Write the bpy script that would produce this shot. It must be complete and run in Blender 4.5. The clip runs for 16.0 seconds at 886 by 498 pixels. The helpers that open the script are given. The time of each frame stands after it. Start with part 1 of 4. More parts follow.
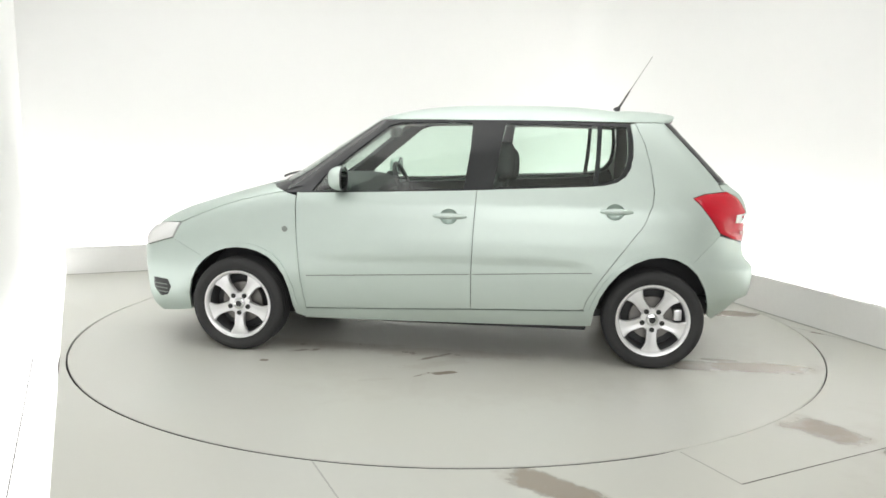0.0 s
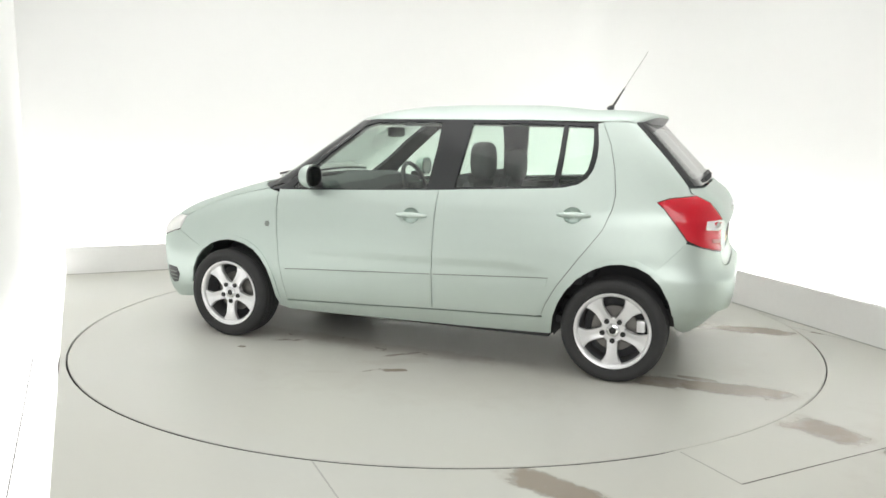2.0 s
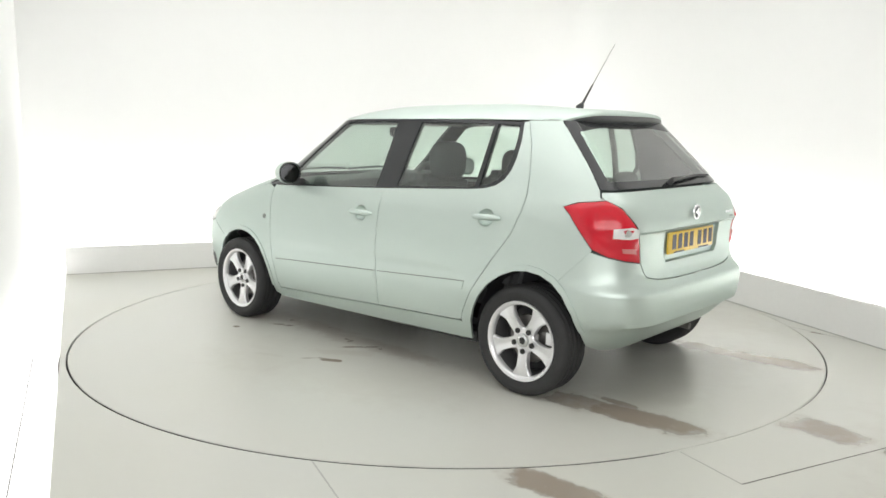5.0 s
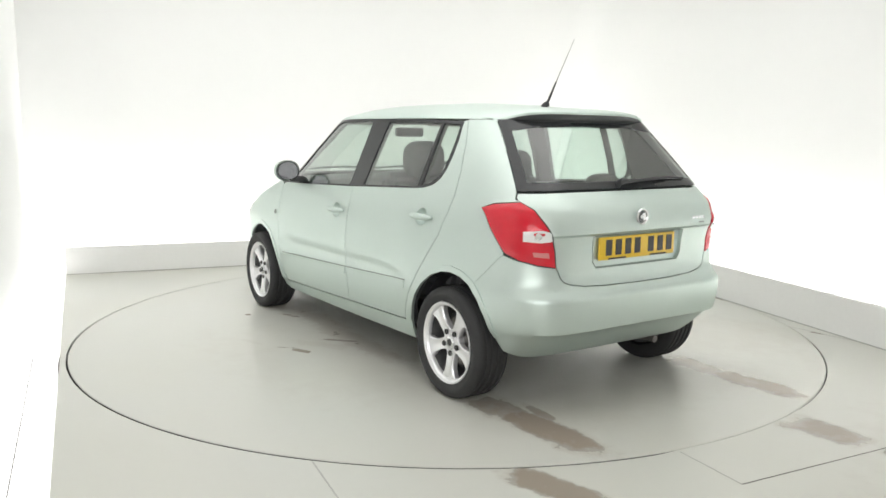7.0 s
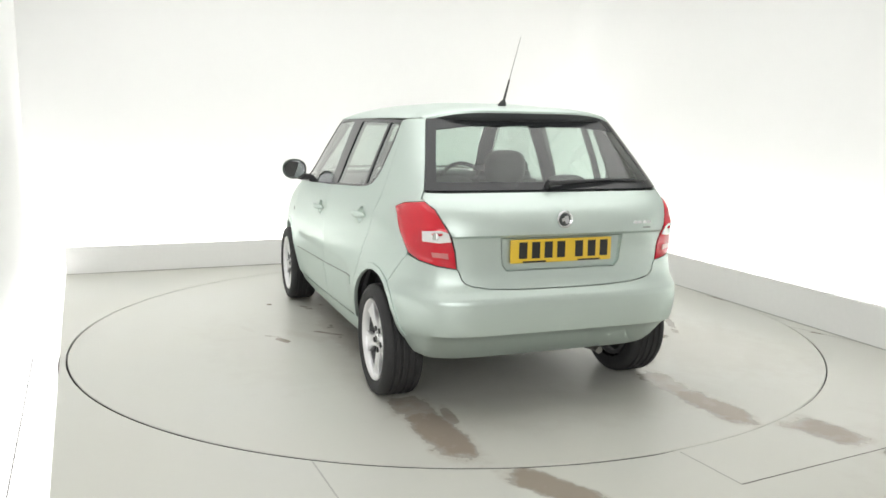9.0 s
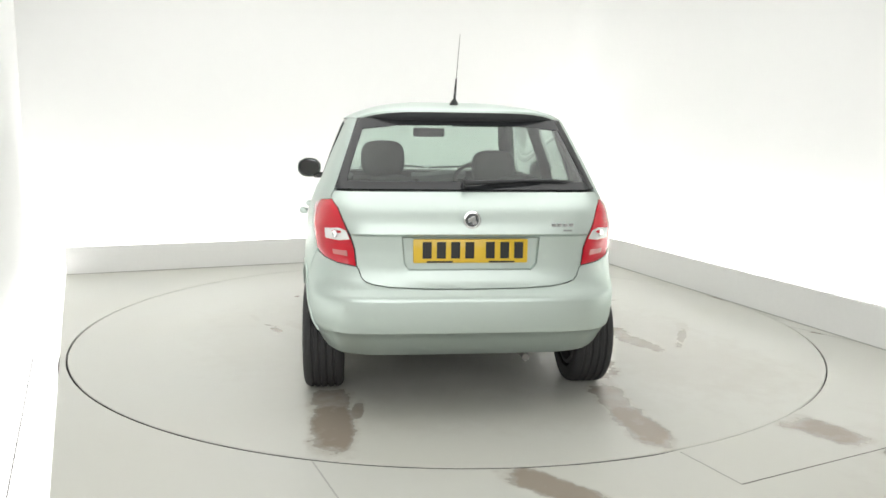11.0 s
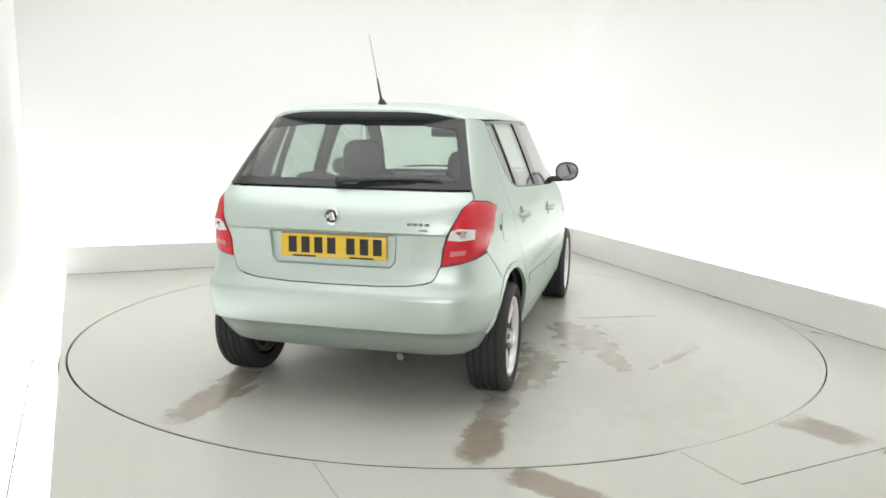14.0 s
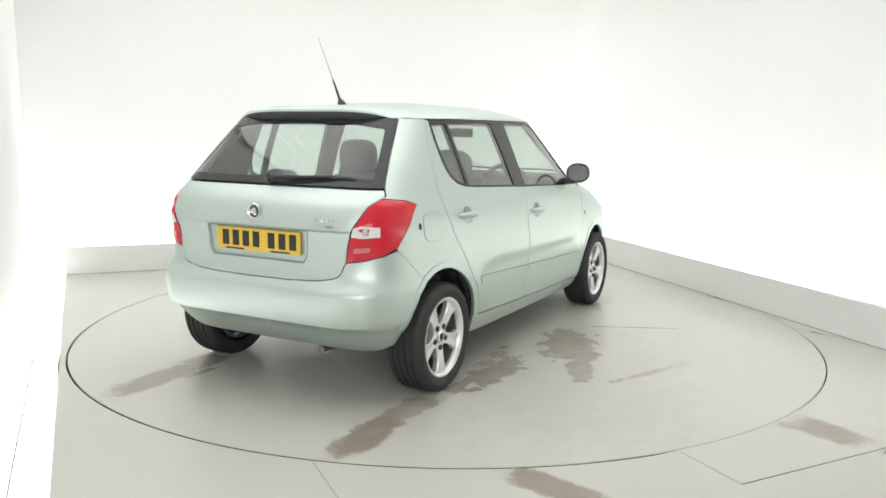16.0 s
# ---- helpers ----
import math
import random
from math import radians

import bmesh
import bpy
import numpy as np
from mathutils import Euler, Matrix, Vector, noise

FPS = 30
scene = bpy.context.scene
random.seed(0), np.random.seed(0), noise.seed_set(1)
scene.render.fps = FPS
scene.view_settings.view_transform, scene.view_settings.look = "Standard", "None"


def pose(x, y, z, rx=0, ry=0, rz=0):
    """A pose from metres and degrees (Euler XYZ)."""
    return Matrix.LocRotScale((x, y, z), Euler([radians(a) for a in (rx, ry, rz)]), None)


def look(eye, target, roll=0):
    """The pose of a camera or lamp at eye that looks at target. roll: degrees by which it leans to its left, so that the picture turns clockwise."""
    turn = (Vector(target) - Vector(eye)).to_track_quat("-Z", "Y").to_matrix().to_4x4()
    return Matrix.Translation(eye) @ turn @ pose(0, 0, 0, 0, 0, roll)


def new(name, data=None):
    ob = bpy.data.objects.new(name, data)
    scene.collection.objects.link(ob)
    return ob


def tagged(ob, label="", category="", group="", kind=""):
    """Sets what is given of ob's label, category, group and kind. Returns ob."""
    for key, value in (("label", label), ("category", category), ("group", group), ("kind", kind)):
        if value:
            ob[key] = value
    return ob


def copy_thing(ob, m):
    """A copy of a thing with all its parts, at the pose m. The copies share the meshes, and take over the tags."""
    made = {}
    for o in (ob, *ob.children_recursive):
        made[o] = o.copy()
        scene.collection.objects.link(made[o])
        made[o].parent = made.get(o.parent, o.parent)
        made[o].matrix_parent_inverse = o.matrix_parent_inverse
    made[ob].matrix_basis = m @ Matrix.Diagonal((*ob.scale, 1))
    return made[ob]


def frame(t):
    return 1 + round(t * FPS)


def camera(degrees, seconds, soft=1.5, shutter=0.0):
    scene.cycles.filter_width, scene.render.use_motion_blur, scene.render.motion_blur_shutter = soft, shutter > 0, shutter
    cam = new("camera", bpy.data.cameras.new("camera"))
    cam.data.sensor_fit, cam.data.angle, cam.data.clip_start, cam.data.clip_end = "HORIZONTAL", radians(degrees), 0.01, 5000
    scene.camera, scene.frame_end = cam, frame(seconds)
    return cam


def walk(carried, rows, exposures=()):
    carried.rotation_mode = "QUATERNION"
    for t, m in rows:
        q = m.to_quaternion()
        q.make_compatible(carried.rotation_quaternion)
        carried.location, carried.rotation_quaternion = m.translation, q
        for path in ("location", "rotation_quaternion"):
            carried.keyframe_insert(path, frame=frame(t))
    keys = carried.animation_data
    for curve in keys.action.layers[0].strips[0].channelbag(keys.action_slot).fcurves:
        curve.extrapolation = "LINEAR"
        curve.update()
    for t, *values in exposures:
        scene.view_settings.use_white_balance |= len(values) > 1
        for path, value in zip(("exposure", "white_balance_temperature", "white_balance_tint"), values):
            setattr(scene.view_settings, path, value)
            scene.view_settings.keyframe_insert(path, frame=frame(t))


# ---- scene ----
# A car on a slow turntable in a white, lit photo booth. The turntable's axis is the origin.
cam = camera(58.85, 16.0, soft=1.6)
EYE = Vector((0, -5.424, 1.341))
VIEW = look(EYE, EYE + Vector((-0.00572, 0.98882, -0.14900)), 0.758)
walk(cam, [(0, VIEW), (16, VIEW)], [(0, 0.0), (16, 0.0)])

TURN_START, TURN_RATE = 172.6, -6.897      # degrees, degrees a second
AXIS_IN_CAR = Vector((0.0707, -0.1062, 0))  # the turntable's axis in the car's own space

# ---- light ----
world = bpy.data.worlds.new("world")
scene.world = world
world.use_nodes = True
world.node_tree.nodes["Background"].inputs[0].default_value = (0.9, 0.95, 1.0, 1)
world.node_tree.nodes["Background"].inputs[1].default_value = 0.05


def area(name, m, sx, sy, watts, colour=(1, 0.992, 0.985)):
    lamp = bpy.data.lights.new(name, "AREA")
    lamp.shape, lamp.size, lamp.size_y, lamp.energy, lamp.color = "RECTANGLE", sx, sy, watts, colour
    lamp.spread = radians(162)
    ob = new(name, lamp)
    ob.matrix_world = m
    return ob


CEILING_Z = 3.5
area("ceiling_softbox_light", pose(-0.35, -0.25, CEILING_Z - 0.16, 0, 0, 22), 4.7, 5.3, 82)
# Unseen fill lamp, added to brighten the sides that face the camera.
FRONT_FILL = pose(0.1, -6.7, 2.05, 68, 0, 0)
area("front_softbox_light", FRONT_FILL, 4.4, 2.4, 80)


# ---- materials ----
def material(name, base, rough=0.5, metal=0.0, coat=0.0, spec=0.5, bump=0.0, bump_scale=60.0, vary=0.06, vary_scale=3.0):
    """A plain surface with colour variation at two scales and fine relief."""
    m = bpy.data.materials.new(name)
    m.use_nodes = True
    n, l = m.node_tree.nodes, m.node_tree.links
    b = n["Principled BSDF"]
    b.inputs["Roughness"].default_value, b.inputs["Metallic"].default_value = rough, metal
    b.inputs["Coat Weight"].default_value, b.inputs["Specular IOR Level"].default_value = coat, spec
    b.inputs["Coat Roughness"].default_value = 0.06
    b.inputs["Base Color"].default_value = (*base, 1)
    if vary:
        co = n.new("ShaderNodeTexCoord")
        big, fine = n.new("ShaderNodeTexNoise"), n.new("ShaderNodeTexNoise")
        big.inputs["Scale"].default_value, fine.inputs["Scale"].default_value = vary_scale, vary_scale * 18
        big.inputs["Detail"].default_value = 4
        add = n.new("ShaderNodeMath")
        add.operation = "ADD"
        half = n.new("ShaderNodeMath")
        half.operation, half.inputs[1].default_value = "MULTIPLY", 0.5
        mix = n.new("ShaderNodeMix")
        mix.data_type = "RGBA"
        mix.inputs[6].default_value = (*[c * (1 - vary) for c in base], 1)
        mix.inputs[7].default_value = (*[min(1, c * (1 + vary)) for c in base], 1)
        l.new(co.outputs["Object"], big.inputs["Vector"]), l.new(co.outputs["Object"], fine.inputs["Vector"])
        l.new(big.outputs[0], add.inputs[0]), l.new(fine.outputs[0], add.inputs[1])
        l.new(add.outputs[0], half.inputs[0]), l.new(half.outputs[0], mix.inputs[0])
        l.new(mix.outputs[2], b.inputs["Base Color"])
        if bump:
            grain, bm_node = n.new("ShaderNodeTexNoise"), n.new("ShaderNodeBump")
            grain.inputs["Scale"].default_value = bump_scale
            bm_node.inputs["Strength"].default_value, bm_node.inputs["Distance"].default_value = bump, 0.002
            l.new(co.outputs["Object"], grain.inputs["Vector"]), l.new(grain.outputs[0], bm_node.inputs["Height"])
            l.new(bm_node.outputs[0], b.inputs["Normal"])
    return m


def glowing(name, colour, strength):
    m = bpy.data.materials.new(name)
    m.use_nodes = True
    n, l = m.node_tree.nodes, m.node_tree.links
    e = n.new("ShaderNodeEmission")
    e.inputs[0].default_value, e.inputs[1].default_value = (*colour, 1), strength
    l.new(e.outputs[0], n["Material Output"].inputs[0])
    return m


def glass(name, tint, head_on=0.08, rise=2.4):
    """A thin tinted pane: see-through, with more gloss at grazing angles."""
    m = bpy.data.materials.new(name)
    m.use_nodes = True
    n, l = m.node_tree.nodes, m.node_tree.links
    t, g, f, mix = (n.new("ShaderNode" + k) for k in ("BsdfTransparent", "BsdfGlossy", "LayerWeight", "MixShader"))
    t.inputs[0].default_value = (*tint, 1)
    g.inputs["Roughness"].default_value = 0.02
    f.inputs[0].default_value = 0.5
    p5, ramp = n.new("ShaderNodeMath"), n.new("ShaderNodeMapRange")
    p5.operation, p5.inputs[1].default_value = "POWER", rise
    ramp.inputs[3].default_value, ramp.inputs[4].default_value = head_on, 0.95
    l.new(f.outputs["Facing"], p5.inputs[0]), l.new(p5.outputs[0], ramp.inputs[0]), l.new(ramp.outputs[0], mix.inputs[0])
    l.new(t.outputs[0], mix.inputs[1]), l.new(g.outputs[0], mix.inputs[2])
    l.new(mix.outputs[0], n["Material Output"].inputs[0])
    return m


def stained(name, base, stain, spots, rough=0.34, dust=0.05):
    """Painted floor with wet, dirty patches. spots: x, y, half length, half width, turn in degrees, strength, raggedness."""
    m = material(name, base, rough=rough, vary=dust, vary_scale=1.6, bump=0.06, bump_scale=220)
    n, l = m.node_tree.nodes, m.node_tree.links
    b = n["Principled BSDF"]
    clean = b.inputs["Base Color"].links[0].from_socket
    co = n.new("ShaderNodeTexCoord")

    def math_node(op, a, c=None):
        k = n.new("ShaderNodeMath")
        k.operation = op
        for i, v in enumerate((a, c)):
            if v is None:
                continue
            if isinstance(v, (int, float)):
                k.inputs[i].default_value = v
            else:
                l.new(v, k.inputs[i])
        return k.outputs[0]

    edge = n.new("ShaderNodeTexNoise")
    edge.inputs["Scale"].default_value, edge.inputs["Detail"].default_value, edge.inputs["Roughness"].default_value = 7.5, 6, 0.62
    l.new(co.outputs["Object"], edge.inputs["Vector"])
    rag0 = math_node("SUBTRACT", edge.outputs[0], 0.5)
    total = None
    for x, y, lx, ly, turn, strength, rag in spots:
        mp = n.new("ShaderNodeMapping")
        mp.vector_type = "TEXTURE"
        mp.inputs["Location"].default_value = (x, y, 0)
        mp.inputs["Rotation"].default_value = (0, 0, radians(turn))
        mp.inputs["Scale"].default_value = (lx, ly, 1)
        l.new(co.outputs["Object"], mp.inputs["Vector"])
        sep = n.new("ShaderNodeSeparateXYZ")
        l.new(mp.outputs[0], sep.inputs[0])
        p = math_node("POWER", math_node("ABSOLUTE", sep.outputs[0]), 3.0)
        q = math_node("POWER", math_node("ABSOLUTE", sep.outputs[1]), 3.0)
        d = math_node("POWER", math_node("ADD", p, q), 1 / 3)
        d = math_node("ADD", d, math_node("MULTIPLY", rag0, rag))
        ramp = n.new("ShaderNodeMapRange")
        ramp.interpolation_type = "SMOOTHSTEP"
        for i, v in enumerate((1.18, 0.58, 0.0, strength), 1):
            ramp.inputs[i].default_value = v
        l.new(d, ramp.inputs[0])
        total = ramp.outputs[0] if total is None else math_node("MAXIMUM", total, ramp.outputs[0])
    blot = n.new("ShaderNodeTexNoise")
    blot.inputs["Scale"].default_value, blot.inputs["Detail"].default_value, blot.inputs["Roughness"].default_value = 7, 7, 0.65
    l.new(co.outputs["Object"], blot.inputs["Vector"])
    dusty, warm = n.new("ShaderNodeTexNoise"), n.new("ShaderNodeMix")
    dusty.inputs["Scale"].default_value, dusty.inputs["Detail"].default_value = 0.9, 5
    l.new(co.outputs["Object"], dusty.inputs["Vector"])
    warm.data_type = "RGBA"
    warm.inputs[7].default_value = (base[0] * 0.98, base[1] * 0.955, base[2] * 0.89, 1)
    l.new(math_node("MULTIPLY", dusty.outputs[0], 1.1), warm.inputs[0]), l.new(clean, warm.inputs[6])
    clean = warm.outputs[2]
    total = math_node("MULTIPLY", total, math_node("ADD", math_node("MULTIPLY", blot.outputs[0], 1.5), 0.22))
    total = math_node("MINIMUM", total, 1.0)
    mix = n.new("ShaderNodeMix")
    mix.data_type = "RGBA"
    mix.inputs[7].default_value = (*stain, 1)
    l.new(total, mix.inputs[0]), l.new(clean, mix.inputs[6]), l.new(mix.outputs[2], b.inputs["Base Color"])
    l.new(math_node("SUBTRACT", rough, math_node("MULTIPLY", total, 0.14)), b.inputs["Roughness"])
    return m


WALL = material("white_wall_paint", (0.875, 0.877, 0.868), rough=0.75, vary=0.015, vary_scale=0.7, bump=0.05, bump_scale=40)
KERB = material("grey_kerb_paint", (0.79, 0.79, 0.772), rough=0.5, vary=0.04, vary_scale=2.0, bump=0.05, bump_scale=50)
FLOOR_BASE = (0.556, 0.567, 0.538)
STAIN = (0.305, 0.262, 0.215)
FLOOR = stained("grey_floor_paint", FLOOR_BASE, STAIN, [
    (1.745, -1.96, 0.20, 0.125, -52, 0.95, 1.1), (0.415, -2.59, 0.24, 0.088, -42, 1.2, 1.1), (0.50, -2.72, 0.16, 0.05, -42, 0.8, 1.2), (1.94, -2.24, 0.10, 0.06, -45, 0.6, 1.2),
    (2.545, -0.16, 0.06, 0.014, -45, 1.0, 0.8), (2.24, 0.95, 0.20, 0.020, -58, 0.9, 1.0), (2.63, 0.08, 0.10, 0.016, -70, 0.9, 1.0), (2.76, -0.35, 0.17, 0.018, -72, 0.9, 1.0), (2.2, -2.4, 0.5, 0.9, -30, 0.14, 1.6)])
DISC = stained("turntable_paint", FLOOR_BASE, STAIN, [
    (-1.93, 0.745, 0.33, 0.115, 4, 1.15, 1.1), (-1.58, 0.76, 0.20, 0.11, 0, 0.75, 1.6), (-1.72, 0.63, 0.16, 0.035, -8, 0.7, 1.8),
    (-2.00, -0.672, 0.30, 0.105, 2, 1.05, 1.2), (-1.66, -0.655, 0.30, 0.095, -3, 0.70, 1.6), (-1.42, -0.70, 0.16, 0.06, 0, 0.45, 1.8),
    (-0.14, -0.97, 0.42, 0.21, 20, 0.80, 1.7), (0.02, -0.84, 0.30, 0.12, 8, 0.6, 1.8), (-0.58, -1.17, 0.26, 0.09, 18, 0.7, 2.2),
    (-0.90, -0.79, 0.38, 0.115, -6, 0.80, 2.1), (-1.18, -0.72, 0.22, 0.05, 0, 0.8, 2.0), (-0.70, -0.66, 0.40, 0.07, 6, 0.5, 2.4),
    (-0.52, -1.51, 0.33, 0.032, -27, 0.55, 2.0), (-0.25, -1.63, 0.16, 0.05, -20, 0.35, 1.8), (0.53, -1.16, 0.38, 0.012, -65, 0.75, 0.5),
    (-0.6, -1.25, 1.2, 0.55, 12, 0.20, 1.6), (-0.3, 1.2, 0.9, 0.45, 10, 0.10, 2.0), (-1.75, -0.1, 0.30, 0.9, 0, 0.12, 1.8),
    (-0.14, 1.17, 0.085, 0.030, 28, 1.0, 1.6), (-0.02, 1.23, 0.08, 0.014, 48, 0.6, 1.8), (-0.05, 1.02, 0.26, 0.06, 30, 0.28, 2.4), (0.93, 1.11, 0.03, 0.022, 0, 0.7, 1.2),
    # Long spots near y 0.75: brown stain plus the sill's shadow, put into colour.
    (-0.1, 0.78, 0.60, 0.10, 0, 0.42, 2.6), (-0.05, 0.86, 0.15, 0.024, 45, 0.6, 2.0), (0.55, 0.72, 0.40, 0.09, 0, 0.40, 2.2), (0.75, 0.86, 0.10, 0.03, 20, 0.5, 2.0), (-0.03, 1.38, 0.05, 0.22, 4, 0.16, 1.8),
    (1.1, 0.72, 0.4, 0.12, 0, 0.30, 2.0), (1.1, -0.72, 0.4, 0.12, 0, 0.35, 2.0), (0.2, 1.35, 0.12, 0.025, 20, 0.25, 2.0)])
GAP = material("dark_joint", (0.02, 0.02, 0.019), rough=0.8, vary=0.1)
EDGE_GREY = material("grey_edge_strip", (0.30, 0.30, 0.29), rough=0.5, vary=0.1)
TROUGH = material("white_trough", (0.85, 0.85, 0.84), rough=0.7, vary=0.02)
TUBE = glowing("trough_glow", (1.0, 0.99, 0.96), 13.0)
DIFFUSER = glowing("diffuser_glow", (1.0, 0.99, 0.97), 3.1)
CEILING = material("ceiling_white", (0.82, 0.82, 0.80), rough=0.8, vary=0.02)

PAINT = material("pale_green_metallic_paint", (0.580, 0.660, 0.622), rough=0.44, metal=0.74, coat=0.3, vary=0.02, vary_scale=30)
PAINT.node_tree.nodes["Principled BSDF"].inputs["Specular Tint"].default_value = (0.66, 0.72, 0.69, 1)   # metallic flakes darken at a slant
PAINT.node_tree.nodes["Principled BSDF"].inputs["Coat IOR"].default_value = 1.5
PAINT.node_tree.nodes["Principled BSDF"].inputs["Coat Roughness"].default_value = 0.11
# Grey of the moulding's painted shadow line; slats and side indicators share it.
LINE_AND_TRIM = material("grey_shadow_line_and_trim", (0.23, 0.255, 0.235), rough=0.6, vary=0.1)
# Dark grey for the spoiler lip's painted shade; the emblem's centre shares it.
LIP = material("dark_grey_lip_shade_and_emblem", (0.055, 0.06, 0.062), rough=0.35, vary=0.1)
BLACK = material("black_trim", (0.036, 0.037, 0.039), rough=0.45, vary=0.08, vary_scale=9)
BORDER = material("black_glass_border", (0.028, 0.030, 0.032), rough=0.12, vary=0.0)
CABIN = material("grey_cabin_trim", (0.085, 0.088, 0.09), rough=0.8, vary=0.12, vary_scale=14, bump=0.2, bump_scale=300)
CLOTH = material("charcoal_seat_cloth", (0.115, 0.118, 0.122), rough=0.95, vary=0.2, vary_scale=25, bump=0.3, bump_scale=600)
HEADLINER = material("pale_headliner", (0.42, 0.42, 0.40), rough=0.95, vary=0.05, vary_scale=20)
RUBBER = material("tyre_rubber", (0.028, 0.028, 0.029), rough=0.72, vary=0.2, vary_scale=12, bump=0.2, bump_scale=120)
ALLOY = material("silver_alloy", (0.80, 0.80, 0.81), rough=0.3, metal=0.6, coat=0.3, vary=0.03, vary_scale=12)
STEEL = material("worn_brake_steel", (0.23, 0.22, 0.21), rough=0.45, metal=0.8, vary=0.2, vary_scale=20)
BARREL = material("dark_rim_inside", (0.16, 0.16, 0.165), rough=0.5, metal=0.6, vary=0.15, vary_scale=15)
CHROME = material("chrome", (0.78, 0.79, 0.80), rough=0.1, metal=1.0, vary=0.0)
MIRROR = material("mirror_glass", (0.20, 0.205, 0.21), rough=0.03, metal=1.0, vary=0.0)
RED = material("red_lamp_lens", (0.62, 0.012, 0.030), rough=0.14, coat=0.35, vary=0.28, vary_scale=13)
CLEAR = material("clear_lamp_lens", (0.80, 0.80, 0.79), rough=0.15, coat=1.0, vary=0.08, vary_scale=30)
PINK = material("pale_red_lens", (0.62, 0.22, 0.22), rough=0.15, coat=1.0, vary=0.12, vary_scale=40)
YELLOW = material("yellow_plate", (0.80, 0.53, 0.035), rough=0.35, coat=0.4, vary=0.03, vary_scale=20)
INK = material("black_ink_and_hollow_shade", (0.02, 0.02, 0.02), rough=0.4, vary=0.0)
FLAP_GAP = material("flap_gap", (0.29, 0.32, 0.30), rough=0.6, vary=0.0)
GLASS = glass("green_tinted_glass", (0.80, 0.90, 0.84))
BACK_GLASS = glass("tinted_rear_glass", (0.64, 0.74, 0.69), 0.03, 2.1)


# ---- mesh helpers ----
def finish(name, bm, mat, parent=None, label="", smooth=True, normals=True):
    if normals:
        bmesh.ops.recalc_face_normals(bm, faces=bm.faces)
    me = bpy.data.meshes.new(name)
    bm.to_mesh(me)
    bm.free()
    if smooth:
        for p in me.polygons:
            p.use_smooth = True
    me.materials.append(mat)
    ob = new(name, me)
    if parent is not None:
        ob.parent = parent
    return tagged(ob, label) if label else ob


def part(name, bm, mat, parent, label="", smooth=False):
    """One mesh object under a thing or under a part."""
    ob = finish(name, bm, mat, parent, label, smooth)
    if smooth:
        ob.data.set_sharp_from_angle(angle=radians(38))
    return ob


def box(x0, x1, y0, y1, z0, z1, bevel=0.0, seg=2, bm=None):
    bm = bm or bmesh.new()
    r = bmesh.ops.create_cube(bm, size=1)
    for v in r["verts"]:
        v.co = Vector(((x0 + x1) / 2 + v.co.x * (x1 - x0), (y0 + y1) / 2 + v.co.y * (y1 - y0), (z0 + z1) / 2 + v.co.z * (z1 - z0)))
    if bevel:
        bmesh.ops.bevel(bm, geom=list({e for v in r["verts"] for e in v.link_edges}), offset=bevel, segments=seg, profile=0.5, affect="EDGES")
    return bm


def tube(points, radii, sides=10, caps=True, bm=None):
    """A round bar along points."""
    bm = bm or bmesh.new()
    pts = [Vector(p) for p in points]
    radii = radii if hasattr(radii, "__len__") else [radii] * len(pts)
    rings = []
    for i, (p, r) in enumerate(zip(pts, radii)):
        d = (pts[min(i + 1, len(pts) - 1)] - pts[max(i - 1, 0)]).normalized()
        u = d.orthogonal().normalized() if i == 0 else (u - d * u.dot(d)).normalized()
        w = d.cross(u)
        rings.append([bm.verts.new(p + (u * math.cos(k * math.tau / sides) + w * math.sin(k * math.tau / sides)) * r) for k in range(sides)])
    for a, b in zip(rings, rings[1:]):
        for k in range(sides):
            bm.faces.new((a[k], a[(k + 1) % sides], b[(k + 1) % sides], b[k]))
    if caps:
        bm.faces.new(rings[0]), bm.faces.new(rings[-1])
    return bm


def lathe(profile, steps=48, closed=False, bm=None):
    """Turns (radius, y) round the y axis."""
    bm = bm or bmesh.new()
    rings = [[bm.verts.new((r * math.cos(k * math.tau / steps), y, r * math.sin(k * math.tau / steps))) for k in range(steps)] for r, y in profile]
    pairs = list(zip(rings, rings[1:])) + ([(rings[-1], rings[0])] if closed else [])
    for a, b in pairs:
        for k in range(steps):
            bm.faces.new((a[k], a[(k + 1) % steps], b[(k + 1) % steps], b[k]))
    return bm

# ---- the booth ----
def structure(name, bm, mat, label, smooth=False):
    return tagged(finish(name, bm, mat, None, label, smooth), category="floor" if "floor" in name else "wall", kind="structure")


def slab(corners, z0, z1, bm=None):
    """A prism over plan corners."""
    bm = bm or bmesh.new()
    lo = [bm.verts.new((x, y, z0)) for x, y in corners]
    hi = [bm.verts.new((x, y, z1)) for x, y in corners]
    bm.faces.new(lo), bm.faces.new(hi)
    for i in range(len(corners)):
        j = (i + 1) % len(corners)
        bm.faces.new((lo[i], lo[j], hi[j], hi[i]))
    return bm


def along(p, q, d):
    """The unit way from p to q, and q carried d further."""
    u = (Vector(q) - Vector(p)).normalized()
    return u, Vector(q) + u * d


R_TABLE = 2.4295
KERB_L = Vector((-3.462, 1.568))   # left end of the back kerb
CORNER = Vector((1.338, 3.564))    # where back and side kerbs meet
KERB_R = Vector((3.90, -3.76))     # near end of the side kerb
EDGE_L = Vector((-1.127, -3.40))    # near end of the floor's left edge
BACK_WAY, SIDE_WAY = (CORNER - KERB_L).normalized(), (KERB_R - CORNER).normalized()
BACK_OUT, SIDE_OUT = Vector((-BACK_WAY.y, BACK_WAY.x)), Vector((-SIDE_WAY.y, SIDE_WAY.x))
